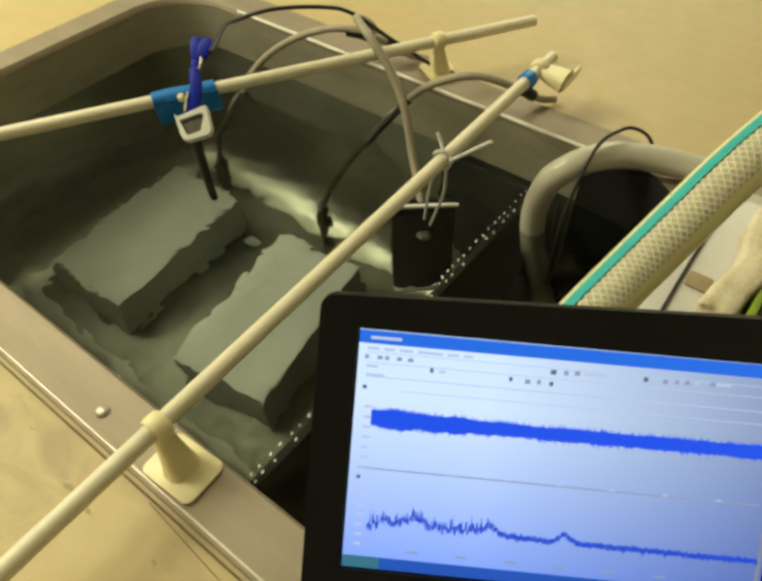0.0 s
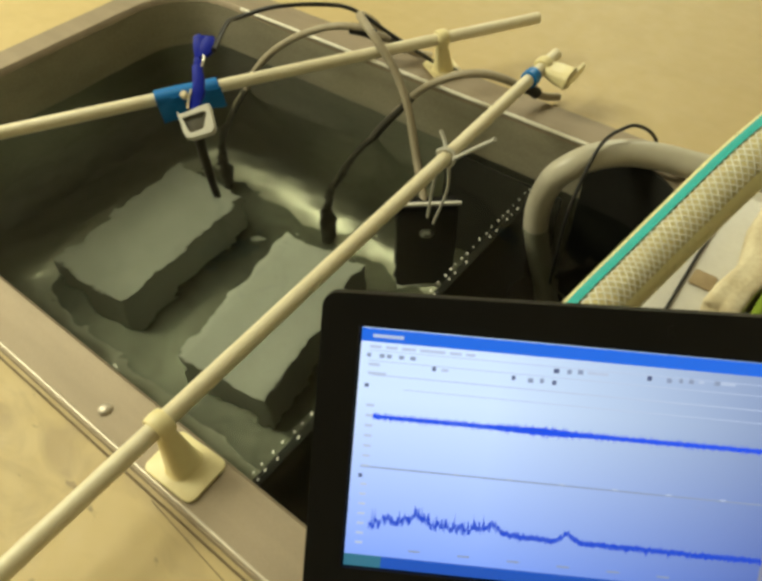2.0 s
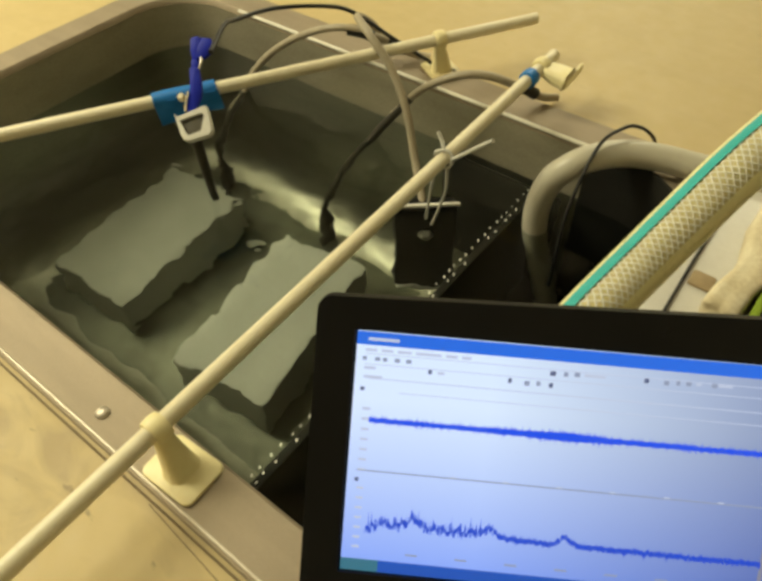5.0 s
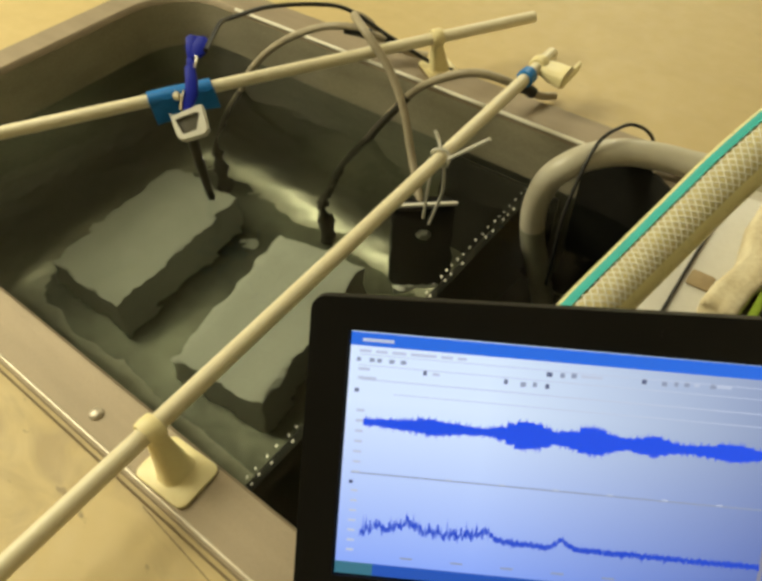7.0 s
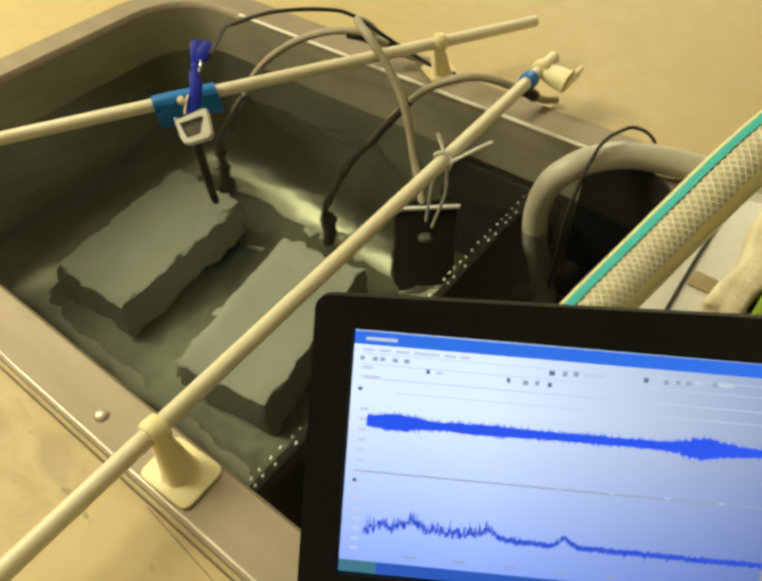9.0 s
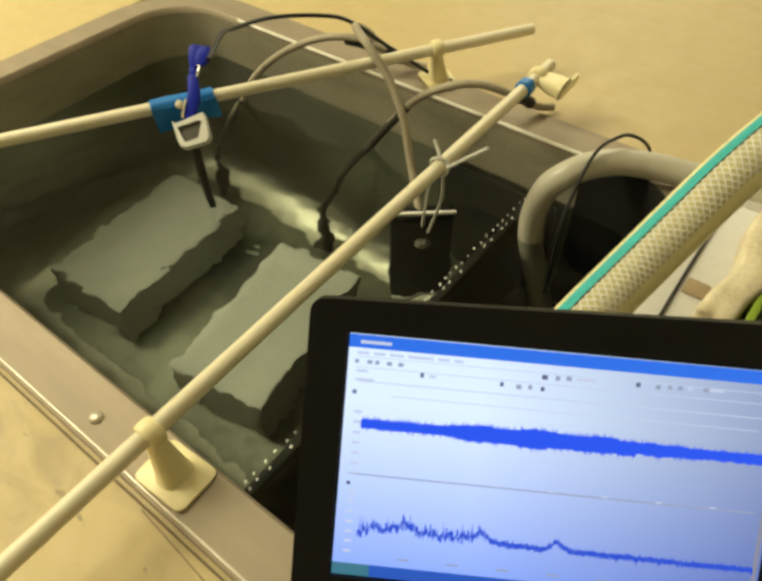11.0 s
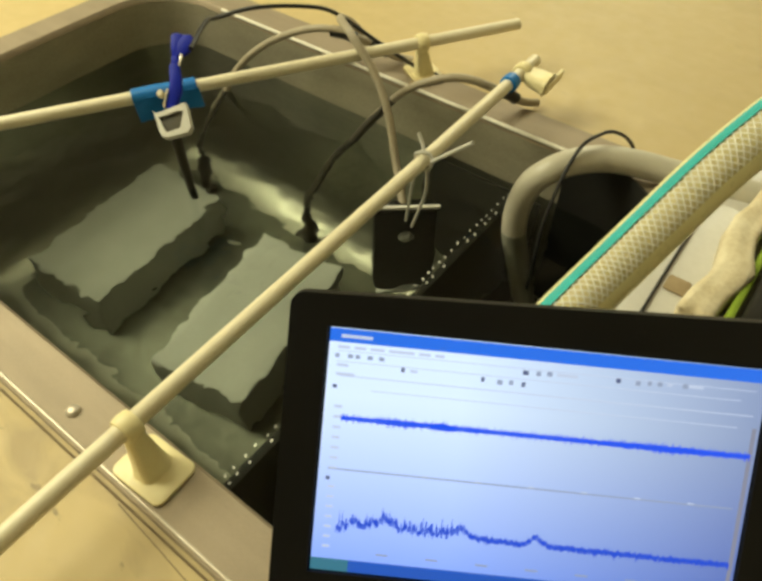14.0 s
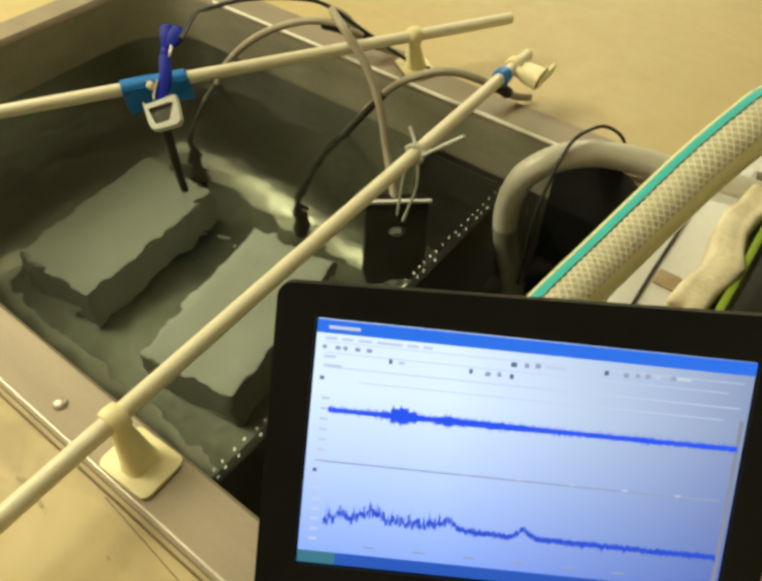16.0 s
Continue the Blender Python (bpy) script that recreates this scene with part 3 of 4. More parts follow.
def build_probe():
    """A blue spring clip on the rod grips a pale holder from which a dark probe hangs into the water."""
    right, up, out = Vector((0.767, 0.642, 0)).normalized(), Vector((-0.479, 0.572, 0.665)).normalized(), Vector((0.427, -0.51, 0.746))
    at = Matrix((right, up, right.cross(up))).transposed().to_4x4()
    at.translation = Vector((0.319, 0.222, 0.921))
    probe = thing("clip_with_probe", "dark blue spring clip holding a white framed probe", "probe clip", at)
    mm = 0.001

    def plate(outline, z0, z1, edge=0.0012):
        pts = [(x * mm, y * mm) for x, y in outline]
        return slab(pts, z0 * mm, z1 * mm, edge)
    body = [(-4.5, 20), (-1, 21.5), (4, 20), (6, 8), (5.5, -5), (1.5, -14), (-1.5, -21), (-7, -20.5), (-9, -16), (-5.5, -3), (-4.5, 8)]
    part("jaw", plate(body, -2.5, 2.5), BLUE, probe)
    part("jaw", plate([(x * 0.92 - 0.8, y * 0.96 + 1) for x, y in body], -9, -4), BLUE, probe)
    part("grip", plate([(-3, 27), (2, 26), (6, 31), (8, 42), (7, 49), (1, 51), (-4, 49), (-4.5, 38)], -8, -3), BLUE, probe)
    part("grip", plate([(2, 27), (10, 28), (16, 33), (19, 39), (16, 46), (9, 47), (4, 40)], -2, 3), BLUE, probe)
    part("neck", plate([(-3.5, 19), (3.5, 19), (5, 28), (-3, 28)], -7, 1), BLUE, probe)
    part("spring", tube([Vector(p) * mm for p in ((4.5, 19, 2), (6.5, 23, 4), (7, 27, 3), (5, 30, 1))], 0.0012, 8), BEAD, probe, "steel spring")
    part("spring_arm", tube([Vector(p) * mm for p in ((-6, -2, 3), (-8, -10, 3.5), (-9.5, -19, 3))], 0.0009, 8), CREAM, probe)
    part("knob", lathe([(0.0022, -0.004), (0.0036, -0.002), (0.0036, 0.002), (0.002, 0.004)], 14, Matrix.Translation((-0.0122, -0.0065, 0.002))), CREAM, probe, "pale round knob")
    outer = [(-19.5, -21.5), (-17, -24), (-12, -22.5), (6, -15.5), (9.5, -15), (11, -19), (14.5, -37), (12, -41.5), (-7, -46.5), (-11.5, -45.5), (-14.5, -40)]
    inner = [(-15, -27), (-14.5, -27.5), (-11, -26.5), (3.5, -22), (6.8, -22), (7.3, -24), (4.6, -36.5), (3.4, -38), (-6, -41), (-8, -41), (-9, -39.5)]
    bm = bmesh.new()
    rings = [[bm.verts.new((x * mm, y * mm, z * mm)) for x, y in o] for o, z in ((outer, -5), (outer, 3.4), ([(x * 0.96 - 0.1, (y + 31) * 0.96 - 31) for x, y in outer], 4.2), (inner, 4.2), (inner, -5))]
    n = len(outer)
    for i in range(len(rings)):
        p, q = rings[i], rings[(i + 1) % len(rings)]
        for k in range(n):
            bm.faces.new((p[k], p[(k + 1) % n], q[(k + 1) % n], q[k]))
    part("holder", bm, WHITE, probe, "pale trapezoid plastic holder")
    part("insert", plate([(x, y) for x, y in inner], -4, 1.5, 0.0003), INSERT, probe, "grey brown insert in the holder")
    inv = at.inverted()
    part("stem", tube([inv @ Vector(p) for p in ((0.2895, 0.2275, 0.856), (0.290, 0.228, 0.82), (0.2905, 0.229, 0.788), (0.291, 0.230, 0.765))], 0.0047, 12, taper=lambda f: 1.15 - 0.3 * f), STEM, probe, "dark probe stem dipping into the water")


build_blue_collar()
build_tape()
build_probe()


# ---------------------------------------------------------------- cables, hoses, pump
def cable(name, pts, r, mat, label, category, sides=10):
    ob = part(name, tube(pts, r, sides), mat)
    return tagged(ob, label, category)


cable("black_cable", [(0.349, 0.226, 0.966), (0.318, 0.27, 0.963), (0.298, 0.30, 0.95), (0.286, 0.36, 0.934), (0.312, 0.405, 0.926), (0.331, 0.43, 0.915), (0.367, 0.45, 0.889), (0.392, 0.468, 0.868), (0.41, 0.482, 0.853), (0.43, 0.485, 0.8525)],
      0.0022, WIRE, "thin black cable looping from the clip to the counter", "cable")


def sensor(name, pts, tip, label, band, dark_length):
    t = thing(name, label, "sensor")
    part("lead", tube(pts, 0.0042, 10), CABLE, t)
    # the lower lead is drawn over in a darker brown
    part("dark_length", tube(pts[:dark_length], 0.0047, 10), STEM, t, "lower length of the lead in a darker tone")
    bm = lathe([(0.004, 0.0), (0.008, 0.004), (0.0095, 0.012), (0.0095, 0.062), (0.007, 0.072), (0.0055, 0.09)], 16, tip)
    part("head", bm, STEM, t, "dark sensor head under water")
    for k in band:
        a, b = Vector(pts[k]), Vector(pts[k + 1])
        part("tape_band", tube([a.lerp(b, 0.2), a.lerp(b, 0.5) + Vector((0.001, 0, 0.0012)), a.lerp(b, 0.8)], 0.0062, 10, 4), WIRE, t, "black tape wound round the lead")
    return t


sensor("underwater_sensor", [(0.131, 0.360, 0.59), (0.134, 0.362, 0.63), (0.150, 0.372, 0.70), (0.176, 0.388, 0.785), (0.205, 0.402, 0.83), (0.250, 0.418, 0.866), (0.31, 0.43, 0.892), (0.350, 0.455, 0.880), (0.372, 0.478, 0.860), (0.392, 0.490, 0.8555)],
       pose(0.131, 0.360, FLOOR_Z), "grey cabled sensor hanging into the water beside a block", (6, 7), 4)
sensor("underwater_sensor", [(0.310, 0.377, 0.585), (0.314, 0.381, 0.61), (0.328, 0.387, 0.667), (0.345, 0.393, 0.72), (0.372, 0.403, 0.785), (0.416, 0.42, 0.848), (0.452, 0.425, 0.879), (0.486, 0.44, 0.890), (0.515, 0.462, 0.878), (0.535, 0.485, 0.860), (0.545, 0.505, 0.852)],
       pose(0.310, 0.377, FLOOR_Z), "grey cabled sensor hanging over the sink edge into water", (8,), 6)
cable("pump_cable", [(0.322, 0.487, 0.855), (0.328, 0.468, 0.884), (0.338, 0.43, 0.912), (0.372, 0.405, 0.915), (0.405, 0.40, 0.888), (0.432, 0.39, 0.855), (0.455, 0.375, 0.81), (0.49, 0.345, 0.775)],
      0.0045, CABLE, "grey rubber cable arching down to the submerged pump", "cable")
cable("drain_hose", [(0.634, 0.384, 0.588), (0.625, 0.384, 0.650), (0.613, 0.385, 0.705), (0.602, 0.385, 0.753), (0.596, 0.385, 0.803), (0.602, 0.386, 0.842), (0.615, 0.392, 0.863), (0.630, 0.411, 0.870), (0.652, 0.434, 0.870), (0.680, 0.450, 0.867), (0.707, 0.459, 0.8645), (0.746, 0.469, 0.8635), (0.84, 0.485, 0.863), (0.98, 0.50, 0.863)],
      0.0125, PVC, "thick translucent grey vinyl hose bent over the sink edge", "hose", 20)
cable("black_wire", [(0.664, 0.483, 0.8525), (0.659, 0.471, 0.871), (0.651, 0.453, 0.887), (0.642, 0.436, 0.8925), (0.633, 0.405, 0.886), (0.632, 0.370, 0.840), (0.634, 0.360, 0.80), (0.636, 0.355, 0.73)],
      0.0017, WIRE, "thin black wire hooked over the grey hose", "wire")


def build_pump():
    pump = thing("pump", "black submerged pump hung on wire below the rod", "pump", pose(0.483, 0.354, 0.605, 0, 0, 40))
    part("body", box(-0.033, 0.033, -0.02, 0.004, 0, 0.180, 0.004), BLACK, pump)
    part("crossbar", box(-0.036, 0.036, -0.0185, -0.0145, 0.1835, 0.187, 0.001), WHITE, pump, "pale crossbar on top")
    part("nut", lathe([(0.008, 0), (0.008, 0.005), (0.005, 0.008)], 6, pose(0, -0.0205, 0.13, 90, 0, 0)), BEAD, pump, "metal nut")
    part("base_strip", box(-0.032, 0.020, -0.0240, -0.0205, 0.000, 0.0065, 0.001), WHITE, pump, "pale strip along the lower edge")


build_pump()


def build_tie():
    p = on_rod(ROD_B, 0.303)
    t = thing("cable_tie", "white cable ties knotted round the rod, loose ends sticking out", "cable tie")
    bm = tube([p + Vector((0.0085 * math.cos(a), 0.002 * math.sin(a * 2), 0.0085 * math.sin(a))) for a in [k * math.pi / 6 for k in range(13)]], 0.0016, 8, 4)
    part("loop", bm, TIE, t)
    part("end", tube([p + Vector((0.008, 0, 0.002)), p + Vector((0.022, 0.006, 0.014)), p + Vector((0.040, 0.010, 0.030))], 0.0018, 8), TIE, t)
    part("end", tube([p + Vector((0, 0, 0.008)), p + Vector((-0.005, 0.004, 0.013)), p + Vector((-0.011, 0.006, 0.020))], 0.0018, 8), TIE, t)
    part("hanger", tube([p + Vector((0.004, 0, -0.008)), p + Vector((0.0, 0.006, -0.04)), p + Vector((-0.012, 0.014, -0.075)), p + Vector((-0.02, 0.016, -0.10))], 0.0015, 8), TIE, t)
    part("hanger", tube([p + Vector((-0.006, 0, -0.006)), p + Vector((-0.02, 0.012, -0.05)), p + Vector((-0.03, 0.02, -0.10))], 0.0015, 8), TIE, t)


build_tie()


def build_garden_hose():
    """Braided yellow hose: a lining, crossed yarns wound on it, and a teal stripe along it."""
    hose = thing("garden_hose", "yellow braided garden hose with a teal stripe", "hose")
    pts = [Vector(p) + Vector((0.0025, -0.0007, -0.0019)) for p in HOSE_LINE]
    path = smooth_path(pts, 14)
    R = 0.0154
    part("wall", tube(path, R, 28, straight=True), HOSE, hose)
    fr = frames_along(path)
    length = [0.0]
    for a, b in zip(path, path[1:]):
        length.append(length[-1] + (b - a).length)

    def at(s):
        i = 0
        while i < len(length) - 2 and length[i + 1] < s:
            i += 1
        k = (s - length[i]) / (length[i + 1] - length[i])
        return fr[i][0].lerp(fr[i + 1][0], k), fr[i][1].lerp(fr[i + 1][1], k), fr[i][2].lerp(fr[i + 1][2], k)
    total, pitch, st = length[-1], 0.072, 0.003
    rows = [at(min(total, j * st)) for j in range(int(total / st) + 1)]
    for sign in (1, -1):
        for k in range(16):
            prev = None
            bm = bmesh.new()
            for j, (p, s, u) in enumerate(rows):
                a = 2 * math.pi * (k / 16 + sign * j * st / pitch)
                n_ = s * math.cos(a) + u * math.sin(a)
                w = (u * math.cos(a) - s * math.sin(a)) * 0.00072
                q = [bm.verts.new(p + n_ * (R + 0.0004) - w), bm.verts.new(p + n_ * (R + 0.0006)), bm.verts.new(p + n_ * (R + 0.0004) + w)]
                if prev:
                    bm.faces.new((prev[0], prev[1], q[1], q[0]))
                    bm.faces.new((prev[1], prev[2], q[2], q[1]))
                prev = q
            part("braid_yarn", bm, BRAID, hose)
    for name, mat, label, angles in (("stripe", TEAL, "teal green stripe", (14, 19, 24, 29, 33, 37, 40)), ("skin", HOSE_SKIN, "clear yellow skin along the underside", (108, 115, 124, 136, 150, 168, 190, 210)), ("skin", HOSE_SKIN, "clear yellow skin beside the stripe", (-60, -45, -30, -15, -4, 6, 14.5))):
        bm = bmesh.new()
        prev = None
        for p, s, u in fr:
            q = []
            d = s.cross(u).normalized()
            e1 = (STRIPE_SIDE - d * STRIPE_SIDE.dot(d)).normalized()
            e2 = (STRIPE_TOP - d * STRIPE_TOP.dot(d) - e1 * STRIPE_TOP.dot(e1)).normalized()
            for a in angles:
                q.append(bm.verts.new(p + (e1 * math.cos(radians(a)) + e2 * math.sin(radians(a))) * (R + 0.0012)))
            if prev:
                for k in range(len(q) - 1):
                    bm.faces.new((prev[k], prev[k + 1], q[k + 1], q[k]))
            prev = q
        part(name, bm, mat, hose, label)


HOSE_LINE = [(0.672, 0.085, 0.682), (0.690, 0.095, 0.80), (0.708, 0.115, 0.895), (0.719, 0.138, 0.938), (0.7249, 0.1597, 0.9553), (0.7334, 0.2033, 0.9675), (0.7427, 0.2387, 0.9838), (0.7527, 0.2714, 1.002),
             (0.7642, 0.3005, 1.019), (0.7736, 0.3176, 1.0289), (0.80, 0.345, 1.04), (0.85, 0.36, 1.035), (0.93, 0.35, 0.99), (1.02, 0.32, 0.92), (1.10, 0.28, 0.8565)]
STRIPE_SIDE, STRIPE_TOP = Vector((-0.865, 0.005, 0.5)), Vector((0.427, -0.51, 0.746))
build_garden_hose()


# ---------------------------------------------------------------- right-hand counter
def build_sponge():
    """A long crumpled cream sponge with a green scouring layer along its lower edge."""
    s = thing("sponge", "long worn cream sponge with a bright green scouring side", "sponge", pose(0.7895, 0.374, RIM + 0.0125, 0, 0, 90))
    bm = box(-0.085, 0.085, -0.0115, 0.0145, 0, 0.022, 0.005, None, 3)
    bmesh.ops.subdivide_edges(bm, edges=[e for e in bm.edges if e.calc_length() > 0.012], cuts=7, use_grid_fill=True)
    for v in bm.verts:
        n_ = v.co.normalized()
        v.co += n_ * 0.006 * noise.noise(v.co * 42) + n_ * 0.0035 * noise.noise(v.co * 120) + Vector((0, 0.004 * math.sin(v.co.x * 60), 0))
        v.co.z = max(0, v.co.z)
    part("body", bm, SPONGE, s)
    part("scourer", box(-0.085, 0.085, -0.0185, -0.0122, 0, 0.0185, 0.002, None, 2), GREEN, s, "bright green scouring pad")
    pad = part("card_pad", slab(rounded_rect(0.7535, 0.7715, 0.3185, 0.3355, 0.002, 3), RIM + 0.0125, RIM + 0.0145, 0.0005), CARD)
    tagged(pad, "small brown card pad lying on the tray", "card")


def build_right():
    tray = thing("tray", "pale grey plastic tray beside the sink", "tray")
    part("base", slab(rounded_rect(0.733, 1.048, 0.242, 0.618, 0.018), RIM + 0.0005, RIM + 0.012, 0.002), TRAY, tray)
    corners = rounded_rect(0.732, 1.049, 0.241, 0.619, 0.019, 5)
    part("lip", tube([(x, y, RIM + 0.011) for x, y in corners + corners[:1]], 0.0026, 8, straight=True), TRAY, tray, "rounded lip of the tray")
    case = part("black_case", box(0.8115, 0.99, 0.25, 0.56, RIM + 0.012, RIM + 0.06, 0.008, None, 3), RUBBER)
    tagged(case, "plain black case standing on the tray", "case")
    clamp = thing("hose_clamp", "small shiny metal clamp lying on the tray", "clamp", pose(0.79, 0.492, RIM + 0.0195, 0, 0, 20))
    part("band", lathe([(0.0075, -0.014), (0.0075, 0.014)], 18, pose(0, 0, 0, 0, 90, 0)), POLISHED, clamp)
    part("knob", lathe([(0.004, 0), (0.0055, 0.002), (0.0055, 0.009), (0.004, 0.010)], 12, pose(0.004, 0, 0.006)), RUBBER, clamp, "black knob")
    cable("black_lead", [(0.7485, 0.44, RIM + 0.0135), (0.749, 0.38, RIM + 0.0135), (0.7495, 0.338, RIM + 0.0135), (0.751, 0.288, RIM + 0.0135), (0.752, 0.25, RIM + 0.0135)], 0.0013, WIRE, "thin black lead lying beside the sink", "wire")


build_sponge()
build_right()

# ---------------------------------------------------------------- laptop
P0, P1, P3 = Vector((0.6659, 0.0406, 1.0201)), Vector((0.8238, 0.1437, 1.0095)), Vector((0.7038, -0.0212, 0.9355))
ux = (P1 - P0).normalized()
uz = ux.cross(P0 - P3).normalized()
uy = uz.cross(ux)
LAP = Matrix((ux, uy, uz)).transposed().to_4x4()
LAP.translation = P0
SW, SH = 0.189, 0.1113
laptop = thing("laptop", "black netbook computer, open, showing blue signal traces", "laptop", LAP)
BARS = []


def flat(x0, x1, y0, y1, z, h=0.0002):
    return box(x0, x1, -y1, -y0, z, z + h)


def build_laptop():
    # lid: a frame round the panel with rounded corners and a thin back
    out = rounded_rect(-0.018, SW + 0.018, -SH - 0.022, 0.0165, 0.006, 6)
    out = [(x, y + 0.030 * (x + 0.018) - 0.002 if y > 0 else y) for x, y in out]
    inn = rounded_rect(-0.0012, SW + 0.0012, -SH - 0.0012, 0.0012, 0.0008, 6)
    bm = bmesh.new()
    rings = [[bm.verts.new((x, y, z)) for x, y in o] for o, z in ((inn, -0.0018), (inn, 0.0010), (out, 0.0018), (out, 0.0004), (out, -0.008))]
    inset = [bm.verts.new((SW / 2 + (x - SW / 2) * 0.985, -SH / 2 + (y + SH / 2) * 0.985, -0.0105)) for x, y in out]
    rings.append(inset)
    n = len(out)
    for a, b in zip(rings, rings[1:]):
        for k in range(n):
            bm.faces.new((a[k], a[(k + 1) % n], b[(k + 1) % n], b[k]))
    bm.faces.new(inset)
    part("lid", bm, BLACK, laptop, "matt black bezel and lid")
    part("webcam", lathe([(0.0026, 0), (0.0026, 0.0003), (0.0019, 0.0004), (0.0012, 0.0002)], 18, pose(0.132, 0.0108, 0.0015)), BLACK, laptop, "small round webcam in the bezel")
    # keyboard half, level, and its hinge
    inv = LAP.inverted()
    hinge = LAP @ Vector((SW / 2, -SH - 0.022, -0.006))
    ang = math.degrees(math.atan2(ux.y, ux.x))
    level = Matrix.Translation((hinge.x, hinge.y, hinge.z)) @ pose(0, 0, 0, 0, 0, ang)
    bm = slab(rounded_rect(-SW / 2 - 0.018, SW / 2 + 0.018, -0.155, -0.004, 0.009, 6), -0.030, -0.006, 0.003)
    bmesh.ops.transform(bm, matrix=inv @ level, verts=bm.verts)
    part("keyboard_base", bm, BLACK, laptop)
    for x in (-0.065, 0.065):
        bm = lathe([(0.0055, -0.016), (0.006, -0.015), (0.006, 0.015), (0.0055, 0.016)], 14, inv @ level @ pose(x, -0.001, -0.003, 0, 90, 0))
        part("hinge", bm, BLACK, laptop)
    bm = box(-0.085, 0.085, -0.148, -0.01, RIM - 0.004 - hinge.z, -0.0302, 0.002)
    ob = part("board", bm, CABLE)
    ob.matrix_basis = level
    tagged(ob, "plain board lying under the laptop on the counter", "board")


def build_screen():
    scr = part("screen", box(0, SW, -SH, 0, -0.0016, 0), SCREEN, laptop, "lit screen with two blue signal traces", smooth=False)
    z = 0.00005
    part("title_bar", flat(0, SW, 0, 0.0058, z), BLUEBAR, scr, "blue title bar", False)
    part("taskbar", flat(0.017, SW, SH - 0.0056, SH, z), TASKBAR, scr, "blue task bar", False)
    part("start_button", flat(0, 0.017, SH - 0.0056, SH, z), STARTGREEN, scr, "greenish button", False)
    for y0, y1, x0, x1 in ((0.0095, 0.0098, 0.004, SW - 0.004), (0.0142, 0.0145, 0.004, SW - 0.01), (0.0205, 0.0209, 0.006, SW - 0.004), (0.0262, 0.0265, 0.02, SW - 0.01)):
        part("toolbar_line", flat(x0, x1, y0, y1, z), PALEINK, scr, "", False)
    part("divider", flat(0.004, SW - 0.006, 0.0629, 0.0635, z), GREYINK, scr, "grey dividing line", False)
    part("window_edge", flat(SW - 0.0032, SW - 0.0014, 0.026, SH - 0.005, z), WINDOWEDGE, scr, "grey window edge", False)
    # caption and icons, too small to read: plain bars
    rnd = random.Random(3)
    part("caption", flat(0.005, 0.0185, 0.0024, 0.0038, z + 0.0003), PALEINK, scr, "pale caption bar", False)
    for i, x in enumerate((0.003, 0.0085, 0.0118, 0.017, 0.022)):
        part("icon", flat(x, x + rnd.uniform(0.0014, 0.0028), 0.0110, 0.0127, z), GREYINK, scr, "", False)
    for x, y, dark in ((32.0, 15.6, 1), (66.8, 16.2, 1), (73.8, 16.7, 0), (79.0, 16.4, 0), (84.4, 16.7, 1), (84.4, 11.4, 1), (90.2, 11.3, 0), (94.8, 11.0, 0), (124.6, 10.9, 1), (133.0, 11.1, 0), (138.2, 10.7, 0), (142.4, 10.6, 0), (153.2, 10.4, 0)):
        x, y = x * 0.001, y * 0.001
        part("icon", flat(x, x + rnd.uniform(0.0014, 0.0024), y - 0.001, y + 0.001, z), DARKINK if dark else GREYINK, scr, "", False)
    for x, y, wd in ((4, 8.0, 5), (11, 8.0, 5), (18, 8.0, 6), (26, 8.0, 11), (39, 8.0, 5), (46, 8.0, 4), (99, 11.0, 9), (146.5, 10.6, 2.2), (156, 10.4, 6), (36, 15.8, 3), (4, 20.0, 8), (4, 16.0, 5)):
        part("menu_bar", flat(x * 0.001, (x + wd) * 0.001, y * 0.001 - 0.0006, y * 0.001 + 0.0006, z), PALEINK, scr, "", False)
    for k in range(7):
        part("scale_mark", flat(0.0045, 0.008, 0.034 + k * 0.0047, 0.0352 + k * 0.0047, z), PALEINK, scr, "", False)
        part("scale_mark", flat(0.0045, 0.0078, 0.071 + k * 0.0047, 0.0721 + k * 0.0047, z), PALEINK, scr, "", False)
    for x, y in ((0.003, 0.0248), (0.0035, 0.0668)):
        part("marker", flat(x, x + 0.0018, y, y + 0.0016, z), DARKINK, scr, "", False)
    for k in range(6):
        part("axis_label", flat(0.029 + k * 0.0225, 0.0345 + k * 0.0225, 0.1013, 0.1021, z), GREYINK, scr, "", False)
        part("axis_label", flat(0.046 + k * 0.0235, 0.0485 + k * 0.0235, 0.0625, 0.0632, z), PALEINK, scr, "", False)
    return scr


